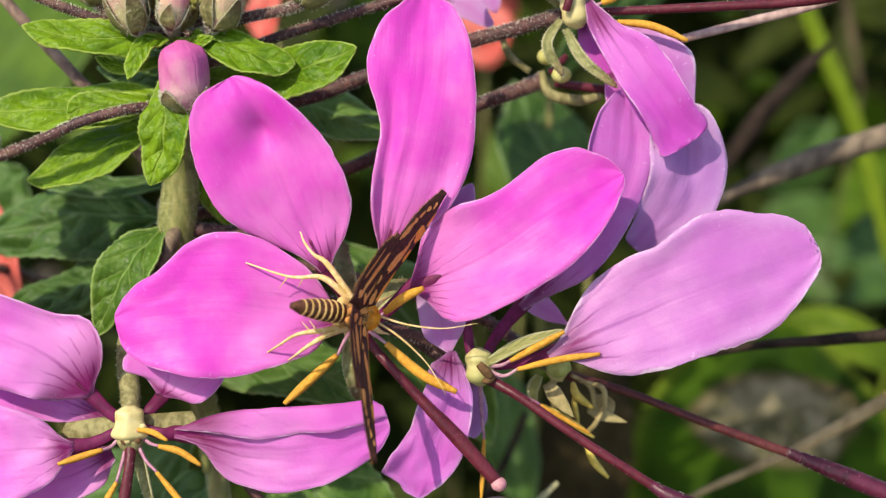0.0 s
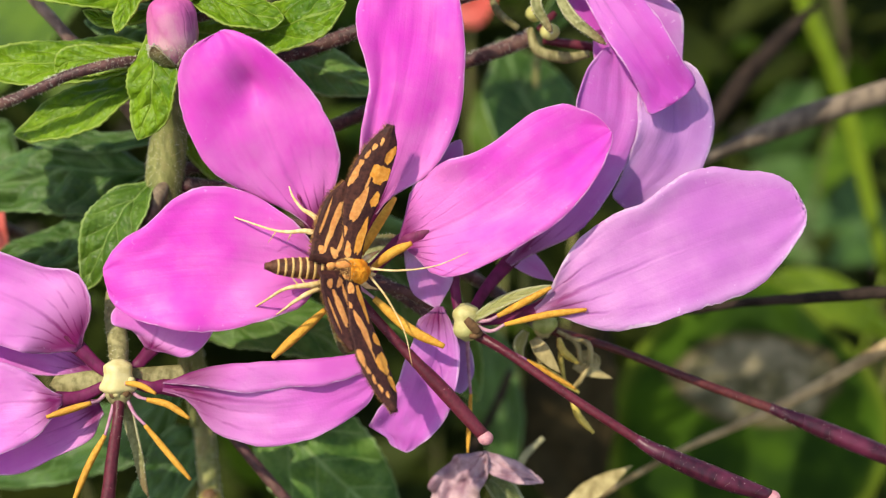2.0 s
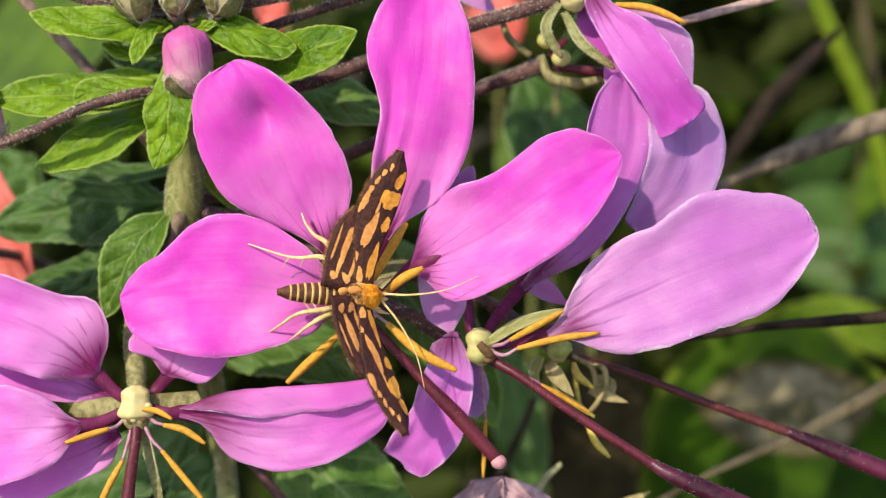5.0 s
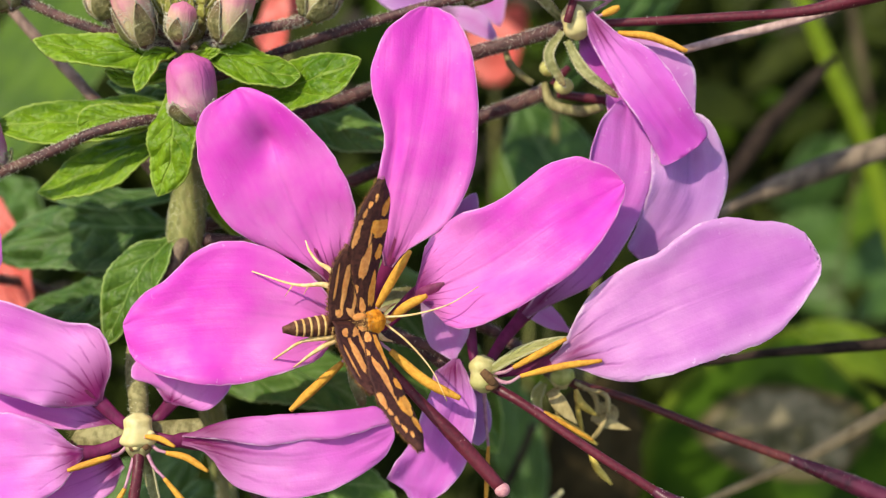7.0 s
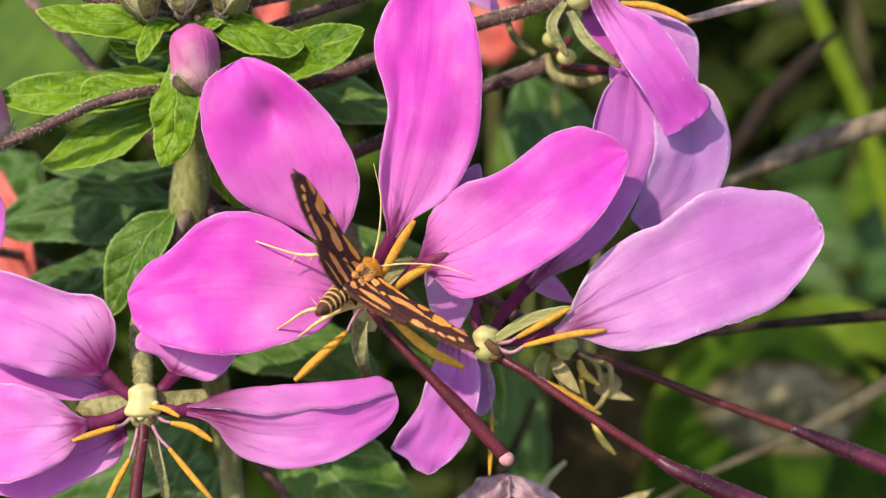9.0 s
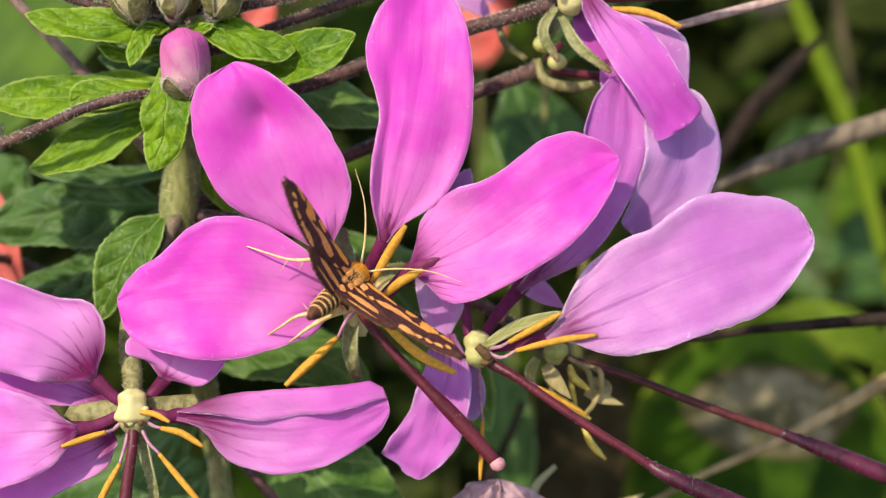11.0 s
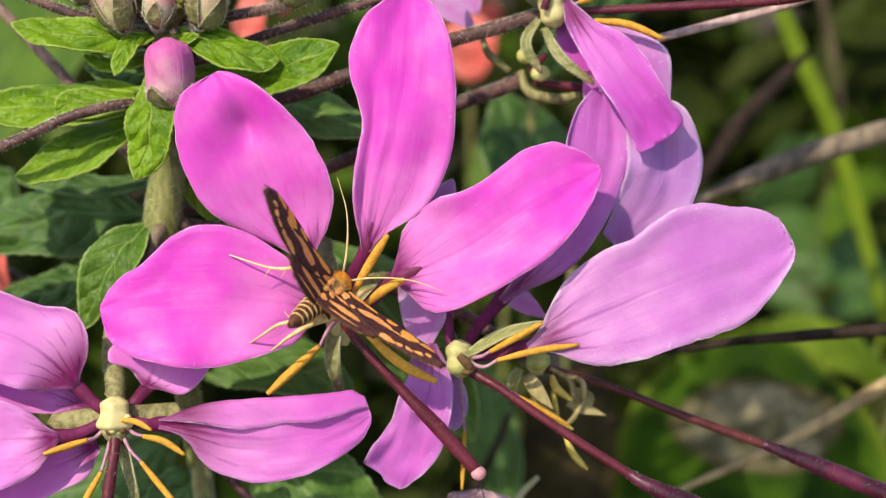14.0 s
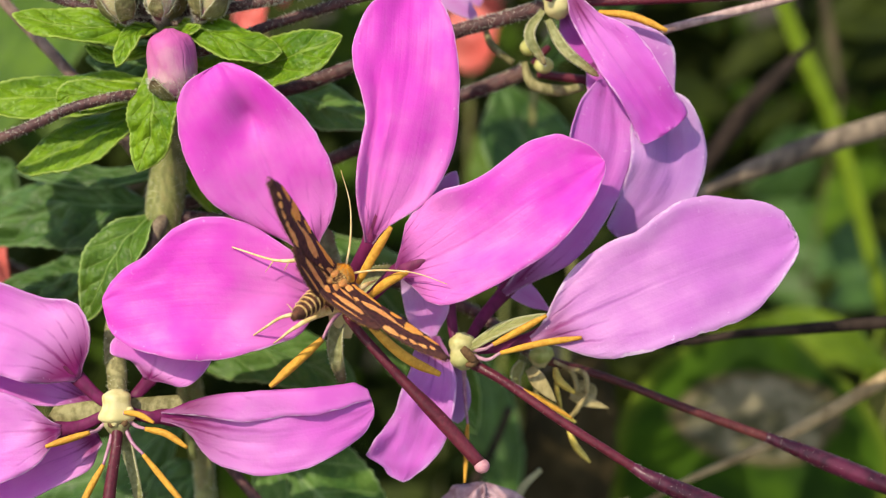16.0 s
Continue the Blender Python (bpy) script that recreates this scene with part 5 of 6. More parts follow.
    petal(k, [at(-2.1, 28.2, -13), at(0.1, 24.6, -12.8), at(2.4, 21.6, -13), at(4.2, 17.9, -13)], [0.8, 2.8, 2.6, 1.0], [0.8, 2.4, 1.8, 0.8], facing(-0.1, 0.3, 0.95), MAUVE, cup=0.1, seed=63)
    part("pedicel", strand([at(-5.5, 28.2, -11), at(-9.7, 25.4, -10), at(-18.4, 19.7, -6)], [0.5, 0.5, 0.5]), PURPLE_STALK, k)


# ---- stem, buds and leaves ----
def build_stem():
    line = [at(-18.6, 19.6, -5), at(-18.5, 14.0, -6), at(-18.6, 5.8, -6.5), at(-19.1, 0.0, -7), at(-18.6, -6.4, -10), at(-17.5, -14.3, -12), at(-16.7, -19.8, -11), at(-16.3, -25.4, -11), at(-16.6, -31.9, -12)]
    radii = [0.6, 1.0, 1.32, 1.35, 1.1, 0.8, 0.8, 0.9, 1.0]
    s = thing("flowering_plant", Vector((-0.03, 0.05, 0)), "hairy green main stem with leafy bracts", "plant")
    p = part("stem", strand(line, radii, 90, 16, 0.05), GREEN_STALK, s)
    foot = line[-1]
    part("lower_stem", strand([foot, foot.lerp(Vector((-0.03, 0.05, -0.03)), 0.4), Vector((-0.03, 0.05, -0.03))], [1.0, 1.6, 2.4], 30, 14, 0.05), GREEN_STALK, s)
    part("hairs", hairs(line, radii, 5200, 0.2, random.Random(3)), HAIR, p)
    part("side_shoot", strand([at(-18.6, 2.1, -6), at(-19.1, 0.9, -5.2), at(-19.6, -0.5, -4.8), at(-20.2, -2.3, -4.8)], [0.3, 0.55, 0.5, 0.4]), SHOOT, s, "purplish side shoot")
    bm = lathe(at(-16.4, -22.7, -10.4), at(-16.3, -21.4, -9.4), [0.5, 0.9, 0.8, 0.3])
    part("node", bm, YOUNG, s)

    def leaf(spine, width, normal, material=LEAF, seed=1, **more):
        more = {"cup": 0.10, "wave": 0.22, "waves": 1.6, "keel": 0.16, "teeth": 0.022, "rough": 0.34, "cap": 0.85, "nu": 26, "nv": 64, "blunt": 0.75, "quilt": 0.09, **more}
        part("leaf", blade(spine, [0.5, width * 0.88, width, width * 0.80, width * 0.36], [0.5, width * 0.88, width, width * 0.80, width * 0.36], normal, seed=seed, **more), material, s,
             "fresh green toothed bract" if material is LEAF else "curled leaf with raised pale veins" if material is CURLED_LEAF else "dark green shaded leaf", thick=0.12)

    leaf([at(-19.2, 14.8, -3), at(-22.0, 14.8, -2), at(-25.4, 15.0, -1.6), at(-28.4, 15.6, -1.4)], 1.5, facing(-0.1, 0.5, 0.85), seed=1)
    leaf([at(-18.9, 15.0, -2.6), at(-20.3, 14.1, -1.4), at(-21.1, 11.9, -1)], 0.9, facing(-0.4, 0.2, 0.9), seed=2)
    leaf([at(-17.0, 15.2, -2.6), at(-14.0, 14.1, -1.4), at(-11.6, 13.2, -1), at(-9.7, 12.9, -1)], 1.55, facing(0.1, 0.5, 0.85), seed=3)
    leaf([at(-17.4, 12.5, -5), at(-12.7, 12.1, -3), at(-8.5, 12.9, -1.2), at(-5.5, 14.0, -0.6)], 2.0, facing(0.1, 0.4, 0.9), seed=4)
    leaf([at(-19.2, 11.1, -4), at(-23.1, 10.4, -3.4), at(-27.8, 10.0, -3), at(-32.0, 9.8, -3)], 1.95, facing(-0.1, 0.5, 0.85), seed=5)
    leaf([at(-18.8, 10.5, -3), at(-22.1, 10.3, -2.4), at(-24.7, 10.1, -2.4), at(-25.7, 9.4, -2.6)], 1.2, facing(-0.1, 0.4, 0.85), seed=15)
    leaf([at(-19.3, 9.4, -4.4), at(-22.9, 7.8, -4), at(-26.1, 6.2, -4), at(-29.1, 5.1, -4.4)], 2.0, facing(-0.2, 0.5, 0.85), seed=6)
    leaf([at(-18.8, 12.0, -2), at(-18.6, 9.6, -1), at(-18.8, 7.2, -0.8), at(-19.7, 4.7, -1.2)], 1.85, facing(-0.2, 0.15, 0.95), seed=7)
    leaf([at(-19.4, 13.5, -4), at(-22.0, 13.0, -3.6), at(-24.0, 13.7, -3.6)], 0.65, facing(-0.1, 0.5, 0.85), seed=23)
    leaf([at(-18.2, 14.5, -2.2), at(-16.8, 14.4, -1.6), at(-15.3, 14.8, -1.4)], 0.55, facing(0.1, 0.4, 0.9), seed=24)
    leaf([at(-17.8, 5.8, -7), at(-16.6, 4.2, -7.5), at(-15.0, 1.7, -8)], 1.0, facing(0.3, 0.3, 0.9), seed=8)
    leaf([at(-19.9, 1.7, -6), at(-21.4, -0.1, -4.4), at(-22.8, -2.7, -4), at(-24.4, -5.9, -4.4)], 2.2, facing(-0.4, 0.3, 0.85), CURLED_LEAF, seed=9, cup=0.35, quilt=0.16)
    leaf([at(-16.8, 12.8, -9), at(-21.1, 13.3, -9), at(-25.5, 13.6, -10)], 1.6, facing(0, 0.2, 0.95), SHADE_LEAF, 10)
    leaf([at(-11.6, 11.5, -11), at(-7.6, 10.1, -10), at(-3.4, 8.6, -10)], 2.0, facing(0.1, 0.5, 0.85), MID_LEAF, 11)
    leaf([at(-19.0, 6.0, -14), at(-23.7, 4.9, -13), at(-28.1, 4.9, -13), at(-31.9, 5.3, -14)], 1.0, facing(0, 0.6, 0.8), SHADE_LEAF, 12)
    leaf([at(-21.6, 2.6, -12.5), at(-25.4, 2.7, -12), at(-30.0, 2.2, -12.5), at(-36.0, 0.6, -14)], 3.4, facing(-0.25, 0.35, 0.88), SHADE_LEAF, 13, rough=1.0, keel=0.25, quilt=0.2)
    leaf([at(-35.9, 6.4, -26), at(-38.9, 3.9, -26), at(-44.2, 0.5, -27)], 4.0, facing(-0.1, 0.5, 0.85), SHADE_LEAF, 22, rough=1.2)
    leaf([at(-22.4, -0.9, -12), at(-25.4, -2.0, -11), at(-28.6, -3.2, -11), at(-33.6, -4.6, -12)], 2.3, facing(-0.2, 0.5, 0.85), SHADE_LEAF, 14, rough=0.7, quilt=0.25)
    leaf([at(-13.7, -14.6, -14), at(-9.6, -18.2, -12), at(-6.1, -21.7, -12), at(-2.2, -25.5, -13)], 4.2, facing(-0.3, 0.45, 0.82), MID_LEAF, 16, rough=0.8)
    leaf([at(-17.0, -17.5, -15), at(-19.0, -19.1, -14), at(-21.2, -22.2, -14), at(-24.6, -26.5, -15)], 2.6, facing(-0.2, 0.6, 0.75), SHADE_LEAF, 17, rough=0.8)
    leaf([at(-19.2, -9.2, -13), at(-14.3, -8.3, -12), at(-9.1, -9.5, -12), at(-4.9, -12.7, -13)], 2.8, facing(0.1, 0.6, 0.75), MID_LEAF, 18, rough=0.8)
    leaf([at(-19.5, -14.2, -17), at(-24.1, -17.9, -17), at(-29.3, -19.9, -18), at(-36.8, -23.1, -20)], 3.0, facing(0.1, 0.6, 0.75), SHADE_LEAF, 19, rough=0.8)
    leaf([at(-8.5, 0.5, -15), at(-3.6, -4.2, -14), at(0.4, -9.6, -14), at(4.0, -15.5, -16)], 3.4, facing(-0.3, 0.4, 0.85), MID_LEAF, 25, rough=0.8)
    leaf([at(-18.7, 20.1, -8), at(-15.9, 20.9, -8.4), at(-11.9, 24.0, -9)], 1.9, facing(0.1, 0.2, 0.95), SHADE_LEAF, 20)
    leaf([at(-21.0, 18.5, -9), at(-25.1, 20.4, -10), at(-30.1, 23.2, -11)], 1.8, facing(-0.1, 0.3, 0.95), LEAF, 21)
    part("stalk", strand([at(-18.8, -7.2, -10), at(-18.4, -11.5, -10), at(-17.5, -16.6, -10)], [0.3, 0.32, 0.3]), GREEN_STALK, s, "thin pale green stalk")
    part("stalk", strand([at(-14.6, -16.6, -8), at(-12.9, -18.7, -8), at(-10.0, -22.1, -8)], [0.4, 0.4, 0.4]), PURPLE_STALK, s)


def bud(base, tip, size, foot=(), pale=False, young=False, label="", sepal_reach=0.62, seed=1):
    b_ = thing("flower_bud", base, label or "closed pink flower bud in a hairy green calyx", "bud", "buds of the plant")
    core = YOUNG if young else BUD_PALE if pale else BUD_PINK
    part("petals", lathe(base, tip, [size * x for x in ((0.5, 0.84, 0.97, 1.02, 1.03, 1.03, 1.02, 0.97, 0.80, 0.2) if not young else (0.5, 0.9, 1.0, 0.9, 0.7, 0.42, 0.04))], 34, 48, 3, 0.0, 2.6, folded=0.13 if not young else 0.0), core, b_)
    way = (tip - base)
    x = way.normalized().orthogonal().normalized()
    x = Matrix.Rotation(seed * 0.9, 3, way.normalized()) @ x
    y = way.normalized().cross(x)
    rng, fringe = random.Random(seed * 7 + 1), []
    for k in range(4):
        bm = bmesh.new()
        uv = bm.loops.layers.uv.new("UVMap")
        rows, where = [], {}
        n, m = 10, 6
        for i in range(n + 1):
            s = i / n
            r = profile([0.5, 0.97, 1.07, 1.06, 0.97, 0.72, 0.25], s * sepal_reach + 0.0) * size * MM * 1.04
            half = 0.76 * (1 - s) ** 0.72 + 0.01
            row = []
            for j in range(m + 1):
                ang = k * math.pi / 2 + half * (j / m * 2 - 1)
                v = bm.verts.new(base + way * (s * sepal_reach - 0.03) + (x * math.cos(ang) + y * math.sin(ang)) * r * (1 + 0.07 * abs(j / m * 2 - 1) ** 2 + 0.10 * max(0, s - 0.75)))
                where[v] = (j / m, s)
                row.append(v)
                if j in (0, m) or i == n:
                    for _ in range(4 if not young else 1):
                        away = (x * math.cos(ang) + y * math.sin(ang)) + (y * math.cos(ang) - x * math.sin(ang)) * rng.gauss(0, 0.7) + way.normalized() * rng.gauss(0.1, 0.5)
                        fringe.append((v.co.copy() + way * rng.uniform(-0.03, 0.03), away.normalized(), rng.uniform(0.10, 0.24)))
            rows.append(row)
        for i in range(n):
            for j in range(m):
                bm.faces.new((rows[i][j], rows[i][j + 1], rows[i + 1][j + 1], rows[i + 1][j]))
        for f in bm.faces:
            for loop in f.loops:
                loop[uv].uv = where[loop.vert]
        part("sepal", bm, CALYX if not young else YOUNG, b_, thick=0.07)
    part("fringe", bristles(fringe), HAIR, b_, "pale hairs along the sepals")
    part("hairs", hairs([base, base + way * 0.45 * sepal_reach, base + way * 0.9 * sepal_reach], [size * 0.6, size * 1.0, size * 1.06], 900 if not young else 50, 0.24, random.Random(seed)), HAIR, b_)
    if foot:
        radii = [0.36] * (len(foot) + 1)
        stalk(b_, [base, *foot], radii, GREEN_STALK if young else PURPLE_STALK, 70 + seed, count=8 if young else 170)
    return b_


def build_buds():
    bud(at(-17.2, 9.9, -1.5), at(-17.4, 14.5, -0.6), 1.62, [at(-17.2, 9.4, -3), at(-18.0, 9.9, -6)], label="rounded pink bud about to open", sepal_reach=0.34, seed=2)
    bud(at(-32.0, 6.0, -2.5), at(-33.5, 11.5, -2), 1.75, [at(-30.4, 6.6, -1.6), at(-26.8, 7.9, -0.8), at(-24.1, 9.1, -0.8), at(-20.6, 10.0, -1.4), at(-18.9, 10.2, -4.5)], label="rounded pink bud about to open on a hairy stalk", sepal_reach=0.3, seed=3)
    bud(at(-30.6, 18.1, -3), at(-32.0, 22.3, -2.6), 1.6, [at(-29.6, 18.6, -3), at(-26.6, 17.3, -3), at(-22.7, 16.0, -3.4), at(-19.0, 15.3, -5)], pale=True, sepal_reach=0.5, seed=4)
    bud(at(-20.7, 15.3, -1.5), at(-22.0, 19.8, -0.6), 1.22, [at(-20.2, 15.3, -3), at(-18.8, 15.5, -5)], True, seed=5)
    bud(at(-18.2, 15.5, -1), at(-17.6, 18.0, -0.4), 0.92, [at(-18.5, 15.5, -3), at(-18.6, 15.3, -5)], True, seed=6)
    bud(at(-15.2, 15.5, -1.4), at(-13.6, 19.4, -0.8), 1.2, [at(-16.2, 15.3, -3), at(-18.2, 15.3, -5)], True, seed=7)
    bud(at(-23.8, 17.4, -3.4), at(-24.5, 20.6, -3), 1.1, [at(-22.4, 16.2, -4), at(-19.0, 15.3, -5)], True, seed=8, sepal_reach=0.8)
    bud(at(-16.7, 18.0, -2.8), at(-15.1, 21.7, -2.6), 1.05, [at(-17.2, 16.6, -4), at(-18.2, 15.5, -5)], True, True, seed=9, sepal_reach=0.9)
    bud(at(-14.0, 18.7, -3.4), at(-12.4, 22.6, -3.2), 1.25, [at(-15.7, 17.0, -4.4), at(-18.0, 15.5, -5)], True, seed=10, sepal_reach=0.8)
    bud(at(-22.3, 18.5, -3.4), at(-23.6, 22.9, -3.2), 1.15, [at(-20.9, 17.1, -4.4), at(-18.8, 15.5, -5)], True, seed=11, sepal_reach=0.8)
    bud(at(-9.3, 17.2, -2.4), at(-6.8, 21.7, -2), 1.32, [at(-10.6, 16.8, -2.6), at(-13.0, 16.4, -3), at(-16.0, 15.8, -4), at(-18.0, 15.5, -5)], True, seed=12)
    bud(at(1.5, 18.7, -4), at(5.5, 23.8, -3.6), 1.65, [at(0.7, 18.6, -4), at(-5.2, 17.1, -4.6), at(-10.9, 15.4, -5), at(-14.6, 14.1, -5.6), at(-18.2, 12.8, -6)], False, seed=13, label="half-open bud on a long hairy stalk")
    bud(at(-31.3, 23.3, -4), at(-32.9, 27.6, -4), 1.4, [at(-29.4, 21.8, -4), at(-25.4, 19.1, -4), at(-21.4, 16.3, -5)], True, seed=14)
    rng = random.Random(12)
    for k in range(40):
        ang, r = k * 2.4, math.sqrt(k / 40)
        u, v = -18.1 + 2.9 * r * math.cos(ang), 18.6 + 1.9 * r * math.sin(ang)
        base = at(u, v, -2.0 - (v - 16.6) * 0.75 - 0.4 * r)
        out = facing((u + 18.1) * 0.13 + rng.gauss(0, 0.06), 0.9, 0.35 + rng.gauss(0, 0.08))
        bud(base, base + out * rng.uniform(1.7, 2.6) * MM, rng.uniform(0.34, 0.50), [at(-18.6, 16.4, -5)], True, True, "tiny green bud in the crown of the plant", 0.95, 20 + k)


# ---- moth: head along x, left along y, back along z, millimetres ----
def wing_sheet(outline_front, outline_back, length, arch, scallop, z=0.0, hump=0.0):
    """A wing along +y from its root, front rim towards +x."""
    bm = bmesh.new()
    uv = bm.loops.layers.uv.new("UVMap")
    rows = []
    n, m = 26, 12
    for i in range(n + 1):
        s = i / n
        front, back = profile(outline_front, s), profile(outline_back, s)
        row = []
        for j in range(m + 1):
            r = j / m
            y = length * s - (scallop * math.sin(s * 40) if j == m else 0)
            if hump and i == 0:
                y -= 0.35
            x = back + (front - back) * r
            if j == 0:
                x += scallop * math.sin(s * 60)
            row.append(bm.verts.new(Vector((x, y, z + arch * math.sin(math.pi * r) * (0.4 + 0.6 * s) + 0.03 * math.sin(r * 22) * s + hump * math.exp(-(y / 0.7) ** 2) * min(1, (1 - r) * 2))) * MM))
        rows.append(row)
    for i in range(n):
        for j in range(m):
            f = bm.faces.new((rows[i][j], rows[i][j + 1], rows[i + 1][j + 1], rows[i + 1][j]))
            for loop in f.loops:
                loop[uv].uv = (loop.vert.co.x * 100, loop.vert.co.y * 100)
    return bm


def wing_spots(spots, arch, front, back, length, z, rng, hump=0.0):
    """Patches of coloured scales lying on a wing: (x, y, half length, half width, turn in degrees)."""
    bm = bmesh.new()
    for x, y, a_, b_, turn in spots:
        n = 40
        phase = rng.random() * 6
        ring, inner, core = [], [], []
        for k in range(n):
            t = 2 * math.pi * k / n
            q = 1 + 0.14 * math.sin(2 * t + phase) + 0.11 * math.sin(3 * t + phase * 2.3) + 0.06 * math.sin(7 * t + phase * 3.1) + 0.06 * rng.uniform(-1, 1)
            dx, dy = b_ * q * math.sin(t), a_ * q * math.cos(t)
            c, s_ = math.cos(radians(turn)), math.sin(radians(turn))
            for keep, share in ((ring, 1.0), (inner, 0.6), (core, 0.25)):
                px, py = x + (dx * c - dy * s_) * share, y + (dx * s_ + dy * c) * share
                st = min(max(py / length, 0), 1)
                f0, b0 = profile(front, st), profile(back, st)
                px = min(max(px, b0 + 0.05), f0 - 0.04)
                r = (px - b0) / max(f0 - b0, 0.01)
                pz = z + arch * math.sin(math.pi * r) * (0.4 + 0.6 * st) + 0.03 * math.sin(r * 22) * st + 0.045 + hump * math.exp(-(py / 0.7) ** 2) * min(1, (1 - r) * 2)
                keep.append(bm.verts.new(Vector((px, py, pz)) * MM))
        for k in range(n):
            bm.faces.new((inner[k], ring[k], ring[(k + 1) % n], inner[(k + 1) % n]))
            bm.faces.new((core[k], inner[k], inner[(k + 1) % n], core[(k + 1) % n]))
        bm.faces.new(core)
    return bm


def mirrored(bm):
    bm.transform(Matrix.Diagonal((1, -1, 1, 1)))
    bmesh.ops.reverse_faces(bm, faces=bm.faces)
    return bm


FORE_FRONT = [0.55, 0.40, 0.40, 0.60, 0.82, 0.92, 0.90, 0.35]
FORE_BACK = [-0.7, -1.0, -1.4, -1.70, -1.8, -1.55, -1.0, -0.15]
HIND_FRONT = [0.1, 0.1, 0.0, -0.3, -0.8, -1.9]
HIND_BACK = [-3.0, -3.05, -3.05, -2.95, -2.7, -2.0]
FORE_LONG, HIND_LONG = 9.5, 5.2
FORE_SPOTS = [(-0.68, 3.9, 1.25, 0.32, -8), (-1.2, 2.05, 0.34, 0.24, 0), (-1.5, 5.7, 0.66, 0.24, -14), (-1.25, 6.6, 0.30, 0.14, -10), (-0.98, 7.25, 0.30, 0.13, -14), (-0.66, 7.85, 0.28, 0.12, -18),
              (-0.27, 8.3, 0.24, 0.13, -10), (-0.5, 5.5, 0.42, 0.10, -8), (-0.6, 0.9, 0.5, 0.22, 20)]
FORE_GOLD = [(0.05, 1.9, 1.25, 0.28, 0), (0.32, 4.5, 0.48, 0.30, 0), (0.18, 6.2, 0.74, 0.60, -20), (0.55, 7.55, 0.62, 0.30, -12)]
HIND_SPOTS = [(-2.3, 0.55, 0.3, 0.24, 0), (-1.45, 0.5, 0.42, 0.2, 30), (-1.95, 2.3, 1.5, 0.24, -6), (-2.6, 2.6, 1.3, 0.08, -6), (-1.1, 1.6, 1.2, 0.16, -6)]


def build_moth():
    moth = thing("moth", Vector((0, 0, 0)), "small brown moth with orange wing spots feeding on the flower", "moth")
    rng = random.Random(4)

    def lump(name, centre, radii, material, parent, label="", shaggy=0.05):
        bm = bmesh.new()
        ball(bm, Vector(centre) * MM, radii, seg=30, rings=22)
        for v in bm.verts:
            v.co += (v.co - Vector(centre) * MM).normalized() * shaggy * MM * (0.6 * noise.noise(v.co * 2600) + 0.5 * noise.noise(v.co * 9000))
        return part(name, bm, material, parent, label)

    thorax = lump("thorax", (-0.55, 0, 0.0), (1.25, 0.98, 0.80), DARK_FUR, moth, "brown and tan furry thorax", 0.12)
    lump("breast", (-0.5, 0, -0.5), (1.05, 0.86, 0.55), BAND, thorax, "tan furry underside", 0.14)
    lump("flank", (-1.3, 0, -0.55), (0.85, 0.98, 0.60), BAND, thorax, "tan furry flanks", 0.18)
    lump("collar", (0.34, 0, 0.22), (0.86, 0.92, 0.70), FUR, thorax, "bright orange furry collar", 0.12)
    for name, line, radii, material, label in (("fur", ((-1.6, 0, 0.1), (-0.6, 0, 0.15), (0.2, 0, 0.2)), (0.6, 0.86, 0.85), BAND, "tan hair-like scales"),
                                               ("collar_fur", ((-0.3, 0, 0.25), (0.4, 0, 0.26), (1.1, 0, 0.1)), (0.75, 0.80, 0.42), FUR, "orange hair-like scales")):
        bm = hairs([Vector(p) * MM for p in line], radii, 700, 0.12, rng)
        part(name, bm, material, thorax, label)
    for side in (1, -1):
        lump("shoulder_tuft", (0.1, 0.62 * side, 0.42), (0.62, 0.24, 0.24), FUR, thorax, "orange fur tuft")
        lump("tan_tuft", (-0.75, 0.40 * side, 0.64), (0.52, 0.26, 0.18), ORANGE_WING, thorax, "pale tan fur patch")
        lump("tan_tuft", (-0.25, 0.75 * side, 0.40), (0.42, 0.20, 0.18), BAND, thorax, "pale tan fur patch")
        lump("tan_tuft", (-1.45, 0.30 * side, 0.46), (0.36, 0.24, 0.16), ORANGE_WING, thorax, "pale tan fur patch")
    feelers = []
    head = lump("head", (1.0, 0, 0.02), (0.40, 0.52, 0.42), FUR, moth, "small orange head")
    for side in (1, -1):
        lump("eye", (1.08, 0.42 * side, 0.02), (0.25, 0.2, 0.25), EYE, head, "dark eye", 0.0)
        line = [Vector(p) * MM for p in ((0, 0, 0), (2.0, -0.22 * side, 0.1), (4.4, -0.05 * side, 0.1), (6.6, 0.7 * side, 0.0))]
        feelers.append((part("antenna", strand(line, [0.085, 0.075, 0.045, 0.025], 24, 6), LIMB, moth, "thin cream antenna"), side))
        line = [Vector(p) * MM for p in ((1.25, 0.15 * side, -0.1), (1.6, 0.18 * side, -0.05), (1.85, 0.16 * side, -0.2))]
        part("palp", strand(line, [0.15, 0.15, 0.06], 8, 8), LIMB, head)
    part("proboscis", strand([Vector(p) * MM for p in ((1.35, 0, -0.2), (1.8, -0.1, -0.9), (1.7, -0.2, -2.2))], [0.06, 0.05, 0.04], 14, 6), DARK_FUR, head)
    shape = [0.62, 0.70, 0.72, 0.69, 0.61, 0.48, 0.22]
    start, end = Vector((-1.2, 0, -0.32)) * MM, Vector((-5.6, 0, -0.70)) * MM
    abdomen = part("abdomen", lathe(start, end, shape, 26, 20), BELLY, moth, "brown tapering abdomen")
    for k in range(7):
        s0 = 0.16 + 0.108 * k
        r0, r1 = profile(shape, s0), profile(shape, s0 + 0.05)
